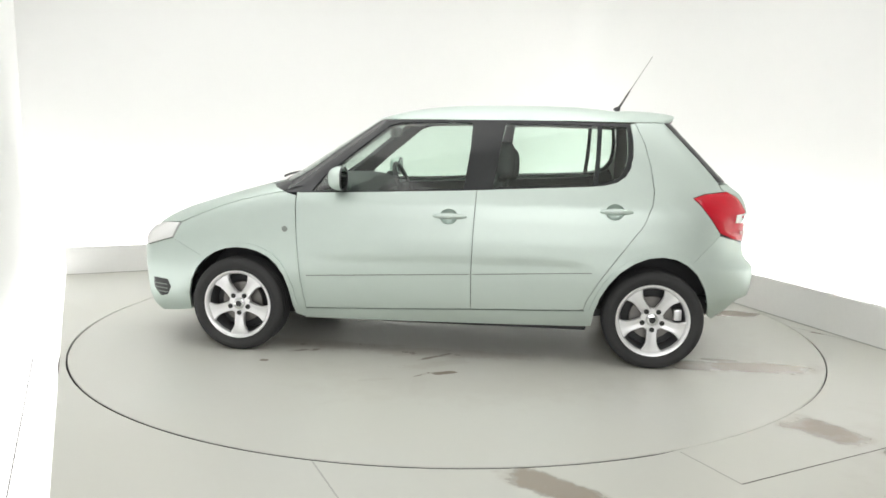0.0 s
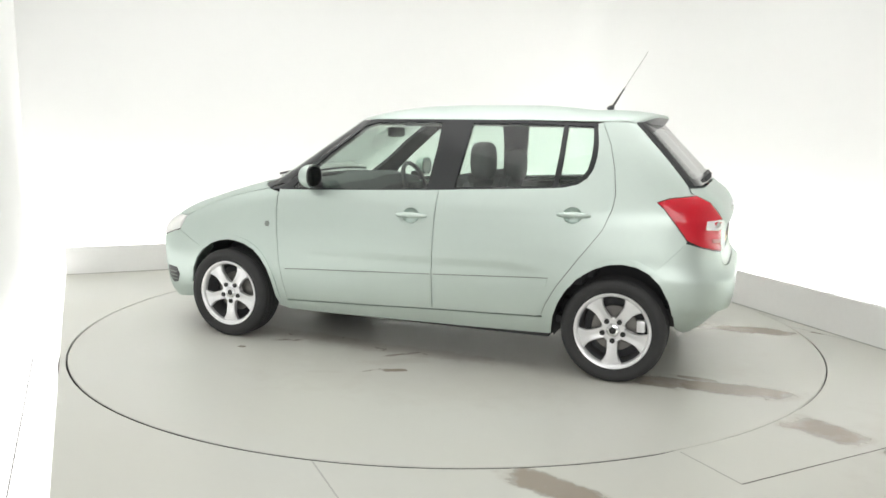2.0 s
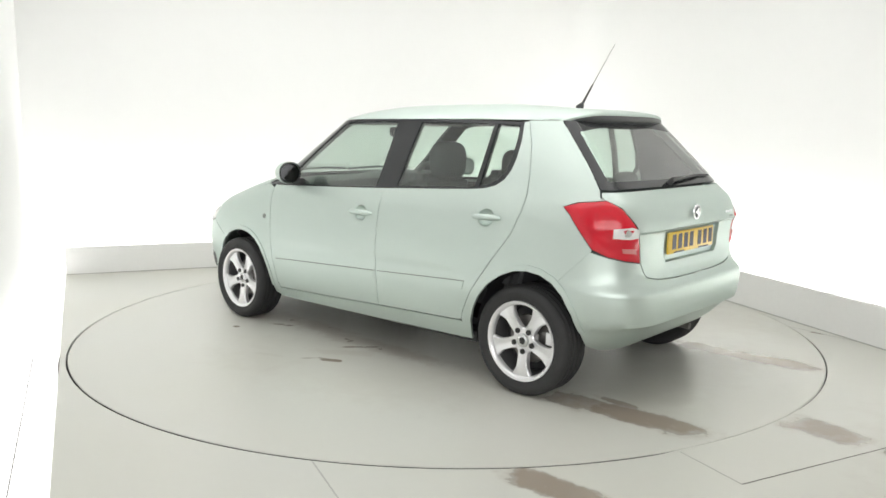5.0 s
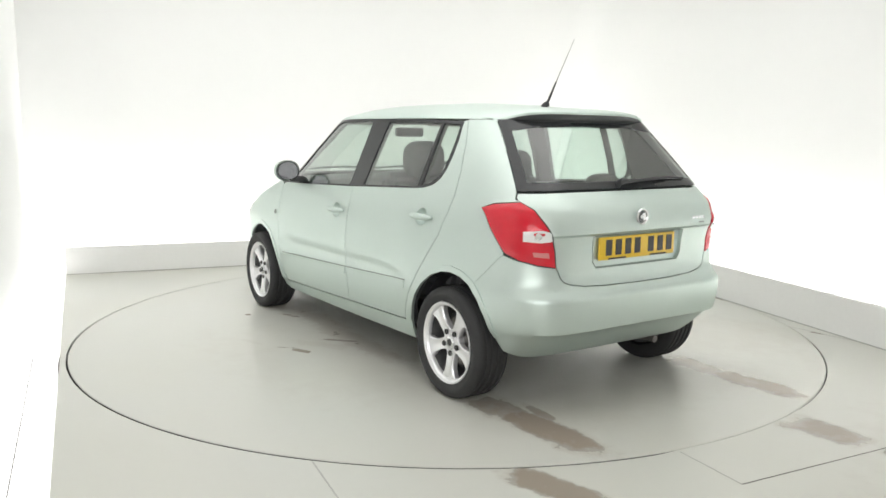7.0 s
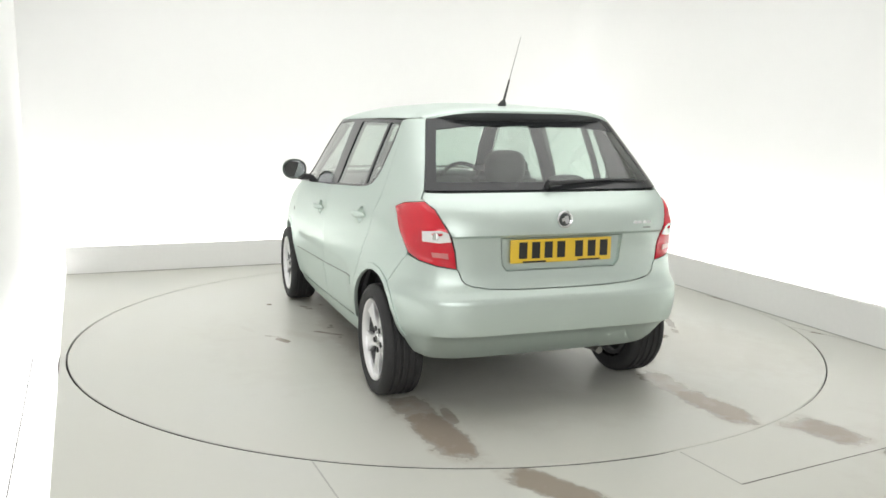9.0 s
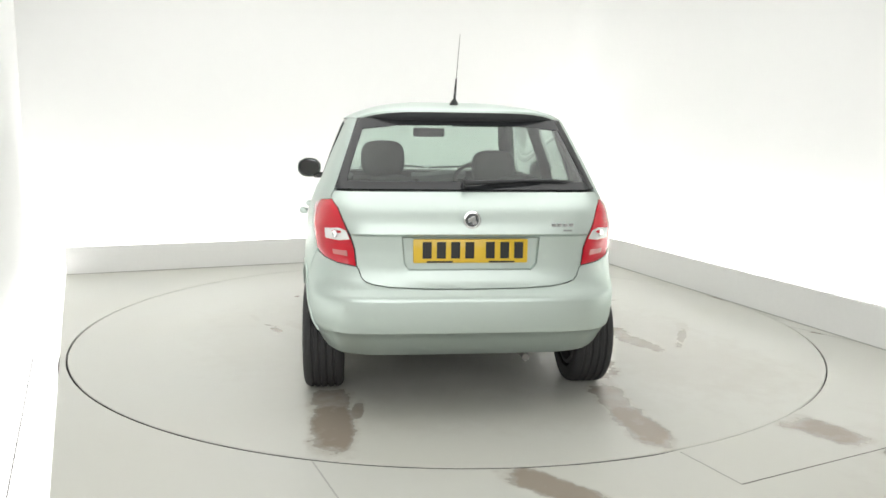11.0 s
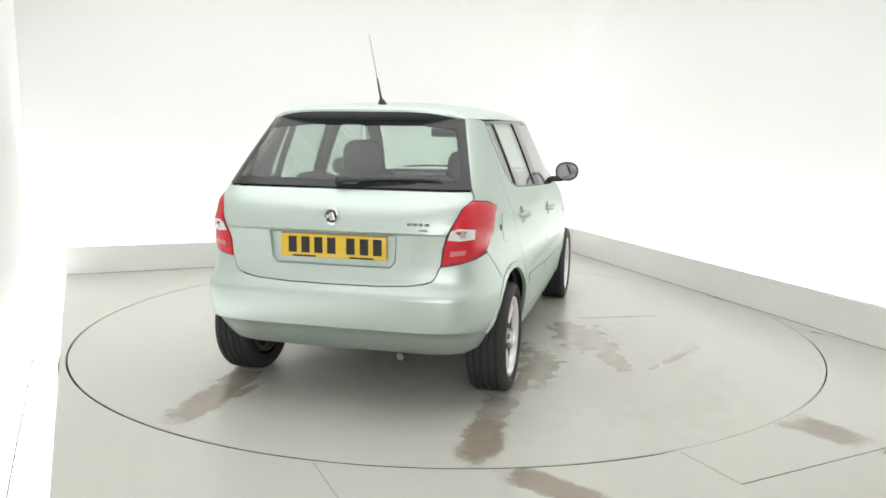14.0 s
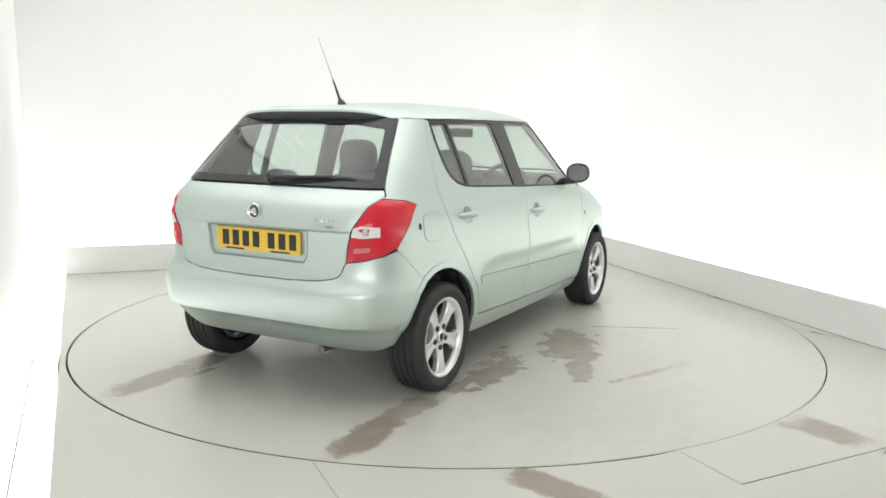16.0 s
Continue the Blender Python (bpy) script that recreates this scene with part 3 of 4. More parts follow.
def trace_both(points):
    """A closed outline over nose or tail: the left half as given from one centre point to the other, then its mirror."""
    left = trace(points)
    cut = len(left)
    # drop what trace added between the last and the first point
    k2, u2, z2 = points[-1]
    a2 = at_x(u2, z2) if k2 == "s" else at_y(u2, z2, k2 == "f")
    last = max(i for i in range(cut) if abs(left[i, 0] - a2) < 1e-6 and abs(left[i, 1] - z2) < 1e-6)
    left = left[: last + 1]
    if left[:, 0].max() > TAIL * 0.6:
        mir = np.stack([2 * TAIL - left[::-1, 0], left[::-1, 1]], 1)
    else:
        mir = np.stack([-left[::-1, 0], left[::-1, 1]], 1)
    full = np.concatenate([left, mir])
    keep = [0]
    for i in range(1, len(full)):
        if np.hypot(*(full[i] - full[keep[-1]])) > 1e-3:
            keep.append(i)
    full = full[keep]
    # fill long straight steps
    out = []
    for p, q in zip(full, np.roll(full, -1, 0)):
        m = max(1, int(np.hypot(*(q - p)) / 0.03))
        out += [p + (q - p) * j / m for j in range(m)]
    return np.array(out)


FRONT_ARCH = s((.885, .225), (.893, .275), (.915, .394), (.940, .47), (.98, .534), (1.035, .583), (1.10, .613), (1.165, .628), (1.232, .632), (1.305, .622), (1.378, .596), (1.445, .553))
FRONT_ARCH_NOSE = s((1.445, .553), (1.502, .497), (1.550, .415), (1.578, .315), (1.586, .21))
REAR_ARCH = s((-.885, .26), (-.90, .33), (-.928, .41), (-.97, .485), (-1.033, .558), (-1.11, .612), (-1.193, .645), (-1.27, .652), (-1.342, .640), (-1.408, .607))
REAR_ARCH_TAIL = s((-1.408, .607), (-1.466, .552), (-1.512, .466), (-1.538, .372), (-1.546, .30))
BELT = s((.93, .966), (.60, .976), (.30, .987), (-.207, 1.006), (-.325, 1.013), (-.60, 1.026), (-.84, 1.038), (-.93, 1.046), (-1.0, 1.064), (-1.048, 1.097), (-1.076, 1.145), (-1.089, 1.21), (-1.089, 1.296), (-1.072, 1.392))
LAMP = [("s", -1.422, .984), ("s", -1.49, 1.008), ("r", .640, 1.021), ("r", .612, .986), ("r", .590, .935), ("r", .556, .865), ("r", .536, .80), ("r", .528, .72),
        ("r", .612, .733), ("r", .675, .753), ("s", -1.585, .785), ("s", -1.522, .873), ("s", -1.465, .945)]
GATE_LOW = r((.528, .72), (.518, .705), (.508, .672), (.488, .650), (.455, .638), (.379, .626), (.22, .618), (0, .616))

HANDLES = ((.035, -.155, .855), (-.912, -1.09, .902))   # ends and height
for side in (1, -1):
    T = trace if side == 1 else right
    panel("fender", T(s((.872, .951), (.862, .772), (.84, .467), (.815, .265), (.825, .21)) + FRONT_ARCH + s((1.51, .592), (1.673, .668), (1.632, .757), (1.55, .795), (1.40, .855), (1.25, .905), (1.08, .945), (.955, .968))), PAINT)
    bowls = [[("s", (x0 + x1) / 2 + .008 + .050 * math.cos(k * math.tau / 24), z - .003 + .043 * math.sin(k * math.tau / 24)) for k in range(24)] for x0, x1, z in HANDLES]
    fd = panel("front_door", T(s((.815, .271), (.84, .467), (.862, .772), (.872, .951), (.872, .967), (.60, .976), (.30, .987), (-.209, 1.006), (-.197, .804), (-.187, .542), (-.185, .309), (.30, .289))), PAINT, holes=[T(bowls[0])], step=.024, gap=.002)
    rd = panel("rear_door", T(s((-.185, .309), (-.187, .542), (-.197, .804), (-.209, 1.006)) + BELT[4:] + s((-1.10, 1.398), (-1.155, 1.28), (-1.19, 1.15), (-1.21, 1.016), (-1.20, .939), (-1.157, .828), (-1.036, .667), (-.918, .502), (-.855, .39), (-.835, .332), (-.80, .326))), PAINT, holes=[T(bowls[1])], step=.024, gap=.002)
    panel("sill", T(s((.815, .267), (.83, .205), (.55, .205), (-.885, .225), (-.90, .325), (-.84, .323), (-.80, .322), (-.185, .305), (.30, .285))), PAINT)
    panel("quarter_panel", T(REAR_ARCH + s((-1.44, .625), (-1.582, .775)) + LAMP[-3:] + LAMP[:3] + r((.648, 1.03), (.630, 1.065), (.586, 1.2), (.533, 1.365), (.521, 1.40)) + s((-1.10, 1.40), (-1.155, 1.28), (-1.19, 1.15), (-1.21, 1.016), (-1.20, .939), (-1.157, .828), (-1.036, .667), (-.918, .502), (-.855, .39), (-.835, .332))), PAINT)
    # Body-coloured strips added behind the bumper seams to lighten the dark gaps.
    for line in (((1.47, .566), (1.51, .590), (1.675, .666)), ((-1.42, .613), (-1.44, .624), (-1.582, .774))):
        strip = [(x, z + .012) for x, z in line] + [(x, z - .012) for x, z in reversed(line)]
        panel("bumper_flange", T(s(*strip)), PAINT, None, "", off=-.0035, thick=0, gap=0)
    for cx, arch in ((1.2255, FRONT_ARCH[1:] + FRONT_ARCH_NOSE[1:-1]), (-1.235, REAR_ARCH[1:] + REAR_ARCH_TAIL[1:-1])):
        outer = [("s", cx + (x - cx) * 1.085, .285 + (z - .285) * 1.085) for _, x, z in arch]
        panel("arch_lip", T(arch + list(reversed(outer))), PAINT, None, "flared wheel arch lip", off=.005, thick=.008, gap=0, dome=.003)
    # glasshouse: black frame with three panes
    w_front = T(s((.775, .982), (.715, 1.065), (.545, 1.208), (.335, 1.370), (.26, 1.388), (-.10, 1.394), (-.165, 1.388), (-.158, 1.24), (-.130, 1.014), (.30, .993)))
    w_rear = T(s((-.298, 1.024), (-.330, 1.22), (-.358, 1.388), (-.60, 1.389), (-.888, 1.382), (-.880, 1.2), (-.864, 1.049), (-.60, 1.037)))
    w_quarter = T(s((-.896, 1.055), (-.908, 1.2), (-.914, 1.381), (-1.052, 1.376), (-1.060, 1.29), (-1.058, 1.21), (-1.046, 1.145), (-1.010, 1.092), (-.95, 1.066)))
    panel("window_frame", T(s((.952, .970), (.93, 1.03), (.80, 1.115), (.60, 1.268), (.405, 1.404), (.0, 1.409), (-.40, 1.409), (-.80, 1.402), (-1.072, 1.394)) + list(reversed(BELT))), BORDER, None, "black window surround and pillars", holes=[w_front, w_rear, w_quarter], off=-.003, thick=.03, gap=.001)
    for nm, w, owner in (("door_window", w_front, fd), ("door_window", w_rear, rd), ("quarter_window", w_quarter, rd)):
        panel(nm, w, GLASS, owner, "green-tinted side window", off=-.009, thick=0, gap=-.004, step=.06)
    # waist moulding, and its shadow line put into a thin grey strip
    for owner, x0, z0, x1, z1 in ((fd, .80, .474, -.176, .517), (rd, -.198, .518, -.875, .549)):
        panel("door_moulding", T(s((x0, z0), (x1, z1), (x1 + .014, z1 - .045), (x0 - .01, z0 - .045))), PAINT, owner, "body-coloured rubbing strip", off=.0035, thick=.004, gap=0)
        panel("moulding_seal", T(s((x0, z0 + .005), (x1, z1 + .005), (x1, z1), (x0, z0))), LINE_AND_TRIM, owner, "thin grey line, the moulding's shadow put into colour", off=.002, thick=.004, gap=0)
    # door handles in their hollows
    for owner, (x0, x1, z) in zip((fd, rd), HANDLES):
        xm = (x0 + x1) / 2 + .008
        bm = bmesh.new()
        rings = []
        for k, depth in ((1.02, .0), (.97, .010), (.85, .022), (.62, .031), (.30, .034), (.05, .035)):
            o = T([("s", xm + .050 * k * math.cos(m * math.tau / 24), z - .003 + .043 * k * math.sin(m * math.tau / 24)) for m in range(24)])
            o = o[:24] if len(o) == 24 else o
            q = shell(o[:, 0], o[:, 1]) - shell_normal(o[:, 0], o[:, 1]) * depth
            rings.append([bm.verts.new(v) for v in q.tolist()])
        for u, v in zip(rings, rings[1:]):
            for m in range(24):
                bm.faces.new((u[m], u[(m + 1) % 24], v[(m + 1) % 24], v[m]))
        part("handle_hollow", bm, PAINT, owner, "finger hollow", True)
        bm = bmesh.new()
        pts = []
        for i in range(11):
            w = i / 10
            x = x0 + (x1 - x0) * w
            p = shell(np.array([at_x(x, z)]), np.array([z]))[0]
            pts.append((x, side * (abs(p[1]) + .008 + .024 * math.sin(math.pi * w) ** .6), z + .003 * math.sin(math.pi * w)))
        tube(pts, [.007, .012, .0145, .016, .0165, .0165, .0165, .016, .0145, .012, .007], 10, bm=bm)
        part("door_handle", bm, PAINT, owner, "body-coloured bar handle", True)
    # small round side lamp
    lamp = [("s", .930 + .017 * math.cos(k * math.tau / 14), .752 + .017 * math.sin(k * math.tau / 14)) for k in range(14)]
    panel("side_repeater", T(lamp), LINE_AND_TRIM, None, "small grey side indicator", off=.003, thick=.004, gap=0, dome=.002)
    # tail lamp
    seal = panel("tail_lamp", T(LAMP), RED, None, "red tail lamp cluster", off=.003, gap=.004, thick=.02, dome=.006)
    panel("lamp_seal", T(LAMP), BLACK, seal, "black rubber seal", off=-.004, gap=-.003, thick=.004)
    panel("reversing_lens", T(r((.664, .891), (.600, .900), (.568, .888), (.553, .846), (.60, .838), (.662, .843))), CLEAR, seal, "clear reversing lens", off=.0125, thick=.004, gap=.003)
    panel("fog_lens", T(r((.632, .800), (.565, .797), (.562, .765), (.628, .772))), PINK, seal, "pale rear fog lens", off=.0125, thick=.004, gap=.004)
    panel("lamp_bulb", T([("r", .618 + .011 * math.cos(k * math.tau / 12), .872 + .013 * math.sin(k * math.tau / 12)) for k in range(12)]), CHROME, seal, "grey bulb", off=.0138, thick=.003, gap=0, step=.02)
    # headlamp and fog grille
    panel("headlamp", T([("s", 1.636, .760), ("s", 1.677, .668), ("f", .625, .606), ("f", .50, .62), ("f", .43, .66), ("f", .44, .71), ("f", .56, .738), ("s", 1.72, .757)]), CLEAR, None, "clear headlamp", off=.002, gap=.003, dome=.008)
    fog = panel("fog_grille", T([("s", 1.735, .398), ("s", 1.715, .35), ("s", 1.75, .295), ("f", .645, .278), ("f", .625, .335), ("f", .645, .40)]), BLACK, None, "dark fog lamp grille", off=.002, thick=.004, gap=0, dome=.004)
    for z in (.312, .338, .364):
        panel("grille_slat", T([("s", 1.742, z + .003), ("s", 1.742, z - .003), ("f", .637, z - .003), ("f", .637, z + .003)]), LINE_AND_TRIM, fog, "grey slat", off=.008, thick=.004, gap=0)
    # door mirror
    bm = bmesh.new()
    rings = []
    for x, sy, sz in ((.634, .028, .026), (.629, .054, .046), (.612, .073, .060), (.594, .081, .067), (.570, .084, .070), (.556, .083, .069)):
        rings.append([bm.verts.new((x, side * (.868 + sy * math.copysign(abs(math.cos(k * math.tau / 24)) ** .9, math.cos(k * math.tau / 24))), 1.062 + sz * math.copysign(abs(math.sin(k * math.tau / 24)) ** .9, math.sin(k * math.tau / 24)))) for k in range(24)])
    for a, b in zip(rings, rings[1:]):
        for k in range(24):
            bm.faces.new((a[k], a[(k + 1) % 24], b[(k + 1) % 24], b[k]))
    bm.faces.new(rings[0])
    mir = bit("door_mirror", bm, PAINT, None, "pale green door mirror with a dark back")
    bm = bmesh.new()
    ring = [bm.verts.new((.547, side * (.868 + .080 * math.copysign(abs(math.cos(k * math.tau / 24)) ** .9, math.cos(k * math.tau / 24))), 1.062 + .067 * math.copysign(abs(math.sin(k * math.tau / 24)) ** .9, math.sin(k * math.tau / 24)))) for k in range(24)]
    face = bm.faces.new(ring)
    back = [bm.verts.new((.557, v.co.y + (v.co.y - side * .868) * .04, v.co.z + (v.co.z - 1.062) * .04)) for v in ring]
    for k in range(24):
        bm.faces.new((ring[k], ring[(k + 1) % 24], back[(k + 1) % 24], back[k]))
    bmesh.ops.inset_region(bm, faces=[face], thickness=.012, depth=0.0)
    bmesh.ops.translate(bm, verts=face.verts, vec=(.012, 0, 0))
    bmesh.ops.delete(bm, geom=[face], context="FACES_ONLY")
    part("mirror_bezel", bm, BLACK, mir, "black bezel", True)
    bm = bmesh.new()
    ring = [bm.verts.new((.5535 + .004 * math.cos(k * math.tau / 24) * side, side * (.868 + .071 * math.copysign(abs(math.cos(k * math.tau / 24)) ** .9, math.cos(k * math.tau / 24))), 1.062 + .058 * math.copysign(abs(math.sin(k * math.tau / 24)) ** .9, math.sin(k * math.tau / 24)))) for k in range(24)]
    bm.faces.new(ring)
    part("mirror_glass", bm, MIRROR, mir)
    bm = box(.56, .64, min(side * .74, side * .84), max(side * .74, side * .84), .985, 1.025, .012)
    part("mirror_foot", bm, BLACK, mir, "black foot", True)

# fuel flap on the right rear flank
flap = [("s", -1.325 + .085 * math.copysign(abs(math.cos(k * math.tau / 28)) ** .6, math.cos(k * math.tau / 28)), .868 + .072 * math.copysign(abs(math.sin(k * math.tau / 28)) ** .6, math.sin(k * math.tau / 28))) for k in range(28)]
panel("flap_gap", right(flap), FLAP_GAP, None, "dark gap round the fuel flap", off=.0006, thick=.002, gap=-.0006)
panel("fuel_flap", right(flap), PAINT, None, "round-cornered fuel flap", off=.0016, thick=.003, gap=.001)
# Dark hinge spot beside the fuel flap.
panel("flap_stop", right([("s", -1.436 + .008 * math.cos(k * math.tau / 10), .878 + .016 * math.sin(k * math.tau / 10)) for k in range(10)]), BLACK, None, "small dark hinge spot", off=.003, thick=.004, gap=0, step=.02)

# nose
panel("front_bumper", trace_both(f((0, .60), (.40, .60), (.50, .615), (.625, .602)) + s((1.677, .664), (1.51, .588)) + FRONT_ARCH_NOSE + f((.50, .155), (0, .145))), PAINT)
panel("grille", trace_both(f((0, .70), (.40, .70), (.425, .66), (.40, .604), (0, .604))), BLACK, None, "dark radiator grille")
panel("bonnet", trace_both(f((0, .705), (.43, .712), (.56, .742)) + s((1.72, .760), (1.632, .764), (1.55, .797), (1.40, .857), (1.25, .907), (1.08, .947), (.958, .972)) + f((.62, 1.0), (.30, 1.008), (0, 1.01))), PAINT, gap=.0002)
panel("scuttle", trace_both(f((0, 1.010), (.30, 1.008), (.62, 1.0)) + s((.958, .972), (.933, 1.03)) + f((.60, 1.04), (0, 1.04))), BLACK, None, "black scuttle panel", off=-.012, gap=0)
panel("windscreen", trace_both(f((0, 1.03), (.60, 1.03)) + s((.935, 1.032), (.80, 1.117), (.60, 1.270), (.405, 1.406)) + f((0, 1.407))), GLASS, None, "green-tinted windscreen", off=-.004, thick=0, gap=0, step=.06)
for y0, y1, z in ((.50, -.02, 1.035), (-.06, -.62, 1.03)):
    pts = [shell(np.array([at_y(y0 + (y1 - y0) * i / 6, z, True)]), np.array([z + .012 * math.sin(i / 6 * 3.1)]))[0] + np.array([.012, 0, .012]) for i in range(7)]
    bit("front_wiper", tube(pts, .008, 6), BLACK, None, "black wiper blade")

# tail
panel("rear_bumper", trace_both(r((0, .262), (.45, .264), (.60, .270)) + list(reversed(REAR_ARCH_TAIL)) + s((-1.44, .6235), (-1.583, .7735)) + r((.675, .751), (.612, .731), (.528, .718)) + GATE_LOW[1:]), PAINT, gap=.001, creases=[ridge(("s", -1.50), .392), ridge(("s", -1.50), .415), ridge(("s", -1.45), .575), ridge(("s", -1.44), .592), ridge(("s", -1.47), .61)])
RECESS = r((.318, .855), (-.318, .855), (-.308, .735), (-.285, .705), (.285, .705), (.308, .735))
gate = panel("tailgate", trace_both(list(reversed(GATE_LOW)) + r((.536, .80), (.556, .865), (.590, .935), (.612, .986), (.643, 1.023), (.642, 1.04), (.630, 1.060), (0, 1.060))), PAINT, None, "", holes=[trace(RECESS)], gap=.0038, creases=[ridge(("r", .535), .860), ridge(("r", .545), .872), ridge(("r", .612), 1.03)])
panel("plate_recess", trace(RECESS), PAINT, gate, "hollow round the number plate", off=-.020, gap=-.004, thick=0)
bm = bmesh.new()
rim0 = trace(RECESS)
a = shell(rim0[:, 0], rim0[:, 1])
n = shell_normal(rim0[:, 0], rim0[:, 1])
va, vb = [bm.verts.new(v) for v in a.tolist()], [bm.verts.new(v) for v in (a - n * .025).tolist()]
for i in range(len(va)):
    j = (i + 1) % len(va)
    bm.faces.new((va[i], va[j], vb[j], vb[i]))
part("recess_wall", bm, PAINT, gate)
g_in = r((.572, 1.104), (.540, 1.21), (.495, 1.345), (.30, 1.366), (0, 1.370))
back_out = trace_both(r((0, 1.064), (.628, 1.066), (.584, 1.2), (.531, 1.365), (.519, 1.400), (0, 1.402)))
back_in = trace_both(r((0, 1.100)) + g_in)
panel("rear_window_border", back_out, BORDER, gate, "black border of the rear window", holes=[back_in], off=.002, gap=.001, thick=.006)
panel("rear_window", back_in, BACK_GLASS, gate, "tinted rear window", off=.001, gap=-.002, thick=0, step=.06)

# rear wiper: arm and blade resting on the glass
def on_glass(y, z, lift):
    a = np.array([at_y(y, z)])
    return (shell(a, np.array([z])) + shell_normal(a, np.array([z])) * lift)[0]


wiper = bit("rear_wiper", tube([on_glass(.02, 1.078, .0), on_glass(.02, 1.080, .024), on_glass(-.02, 1.083, .026), on_glass(-.20, 1.092, .022), on_glass(-.36, 1.100, .016)], [.015, .015, .011, .007, .005], 10), BLACK, None, "black rear wiper")
part("wiper_blade", tube([on_glass(-.07 - .42 * i / 8, 1.090 + .014 * math.sin(i / 8 * 2.4), .011) for i in range(9)], [.004] + [.006] * 7 + [.004], 6), BLACK, wiper)
part("wiper_nozzle", tube([on_glass(.02, 1.082, .020), on_glass(.02, 1.085, .045)], [.010, .007], 10), BLACK, wiper)

# roof: a dome over the rim at Z_ROOF, and its lining
Z_ROOF, XC = 1.407, -.42


def roof_mesh(drop=0.0, inset=1.0, k0=1.0):
    bm = bmesh.new()
    aa = np.linspace(0, 2 * TAIL, 161)[:-1]
    rim = shell(aa, np.full(len(aa), Z_ROOF))
    ks = [k0, .985, .965, .94, .90, .84, .76, .66, .54, .40, .25, .12]
    rings = []
    for k in ks:
        k = min(k, k0)
        pts = []
        for p in rim:
            x, y = XC + (p[0] - XC) * k * inset, p[1] * k * inset
            t = x - XC
            h = .093 * (1 - k ** 3.4) + .006 * (1 - abs(k)) - .012 * max(0, -t - .3) - .028 * max(0, -t - .3) * (1 - k ** 3.4)
            pts.append(bm.verts.new((x, y, Z_ROOF + h - drop)))
        rings.append(pts)
    top = bm.verts.new((XC, 0, Z_ROOF + .093 + .006 - drop))
    n = len(aa)
    for a, b in zip(rings, rings[1:]):
        for i in range(n):
            bm.faces.new((a[i], a[(i + 1) % n], b[(i + 1) % n], b[i]))
    for i in range(n):
        bm.faces.new((rings[-1][i], rings[-1][(i + 1) % n], top))
    return bm


bit("roof", roof_mesh(), PAINT, None, "gently domed roof")
bit("headliner", roof_mesh(.028, .975), HEADLINER, None, "pale cloth roof lining")

# roof spoiler above the rear window
def roof_z(x, y):
    """The roof's height at a place in plan."""
    lo, hi = .02, 1.2
    for _ in range(40):
        k = (lo + hi) / 2
        xx, yy = XC + (x - XC) / k, abs(y) / k
        lim = np.interp(Z_ROOF, ZR, XR)
        q = -xx / lim
        inside_rim = q < 1 and yy < np.interp(Z_ROOF, ZW, WW) * (1 - TR * q * q) * (1 - abs(q) ** NR) ** MR
        lo, hi = (lo, k) if inside_rim else (k, hi)
    return Z_ROOF + .093 * (1 - hi ** 3.4) + .006 * (1 - hi) - (.012 + .028 * (1 - hi ** 3.4)) * max(0, -(x - XC) - .3)


def spoiler_rows(section):
    bm = bmesh.new()
    rows = []
    for i in range(33):
        w = -1 + i / 16
        y = .532 * w
        b = 1 - abs(w) ** 5
        rows.append([bm.verts.new((x, y, z)) for x, z in section(y, b, -1.262 - .098 * b, 1.398 + .048 * b)])
    for a, c in zip(rows, rows[1:]):
        for i in range(len(a) - 1):
            bm.faces.new((a[i], c[i], c[i + 1], a[i + 1]))
    return bm


def spoiler_top(y, b, xe, zt):
    x0 = -.98
    z0 = roof_z(x0, y)
    mid = [(x0 + (xe - x0) * k, z0 + (zt + .006 - z0) * k + .010 * b * math.sin(k * math.pi)) for k in (.3, .6, .85)]
    return [(x0, z0 - .001)] + mid + [(xe + .012, zt + .005), (xe, zt - .003), (xe - .001, zt - .014)]


spoiler = bit("roof_spoiler", spoiler_rows(spoiler_top), PAINT, None, "body-coloured roof spoiler")
# Underside in body paint, with its shade put into a darker colour.
part("spoiler_lip", spoiler_rows(lambda y, b, xe, zt: [(xe - .0005, zt - .011), (xe + .010 * b, zt - .012 - .022 * b), (xe + .026 * b, zt - .013 - .042 * b), (xe + .075 * b, zt - .014 - .056 * b)]), LIP, spoiler, "underside of the spoiler, its shade put into a dark grey", True)

# aerial
aerial = bit("aerial", tube([(-1.028, 0, 1.478), (-1.045, 0, 1.497), (-1.052, 0, 1.506)], [.024, .017, .009], 12), BLACK, None, "black roof aerial")
part("mast_foot", tube([(-1.050, 0, 1.503), (-1.115, 0, 1.612)], [.0075, .0045], 8), BLACK, aerial)
part("mast", tube([(-1.115, 0, 1.612), (-1.246, 0, 1.826)], [.0020, .0012], 6), STEEL, aerial, "thin grey mast")

# number plate, with plain bars for its characters
XP = -1.747
plate = bit("number_plate", box(XP - .012, XP, -.268, .268, .735, .847, .006), YELLOW, None, "yellow number plate with dark bars")
for y in (.204, .138, .072, .006, -.090, -.158, -.224):
    part("plate_bar", box(XP - .0135, XP - .0115, y - .021, y + .021, .757, .834), INK, plate)
for y0, y1 in ((.205, .085), (-.085, -.205)):
    part("plate_strip", box(XP - .0135, XP - .0115, y1, y0, .7375, .7455), INK, plate)
part("plate_holder", box(XP - .004, XP + .012, -.243, .243, .738, .845, .004), BLACK, plate, "dark plate holder")

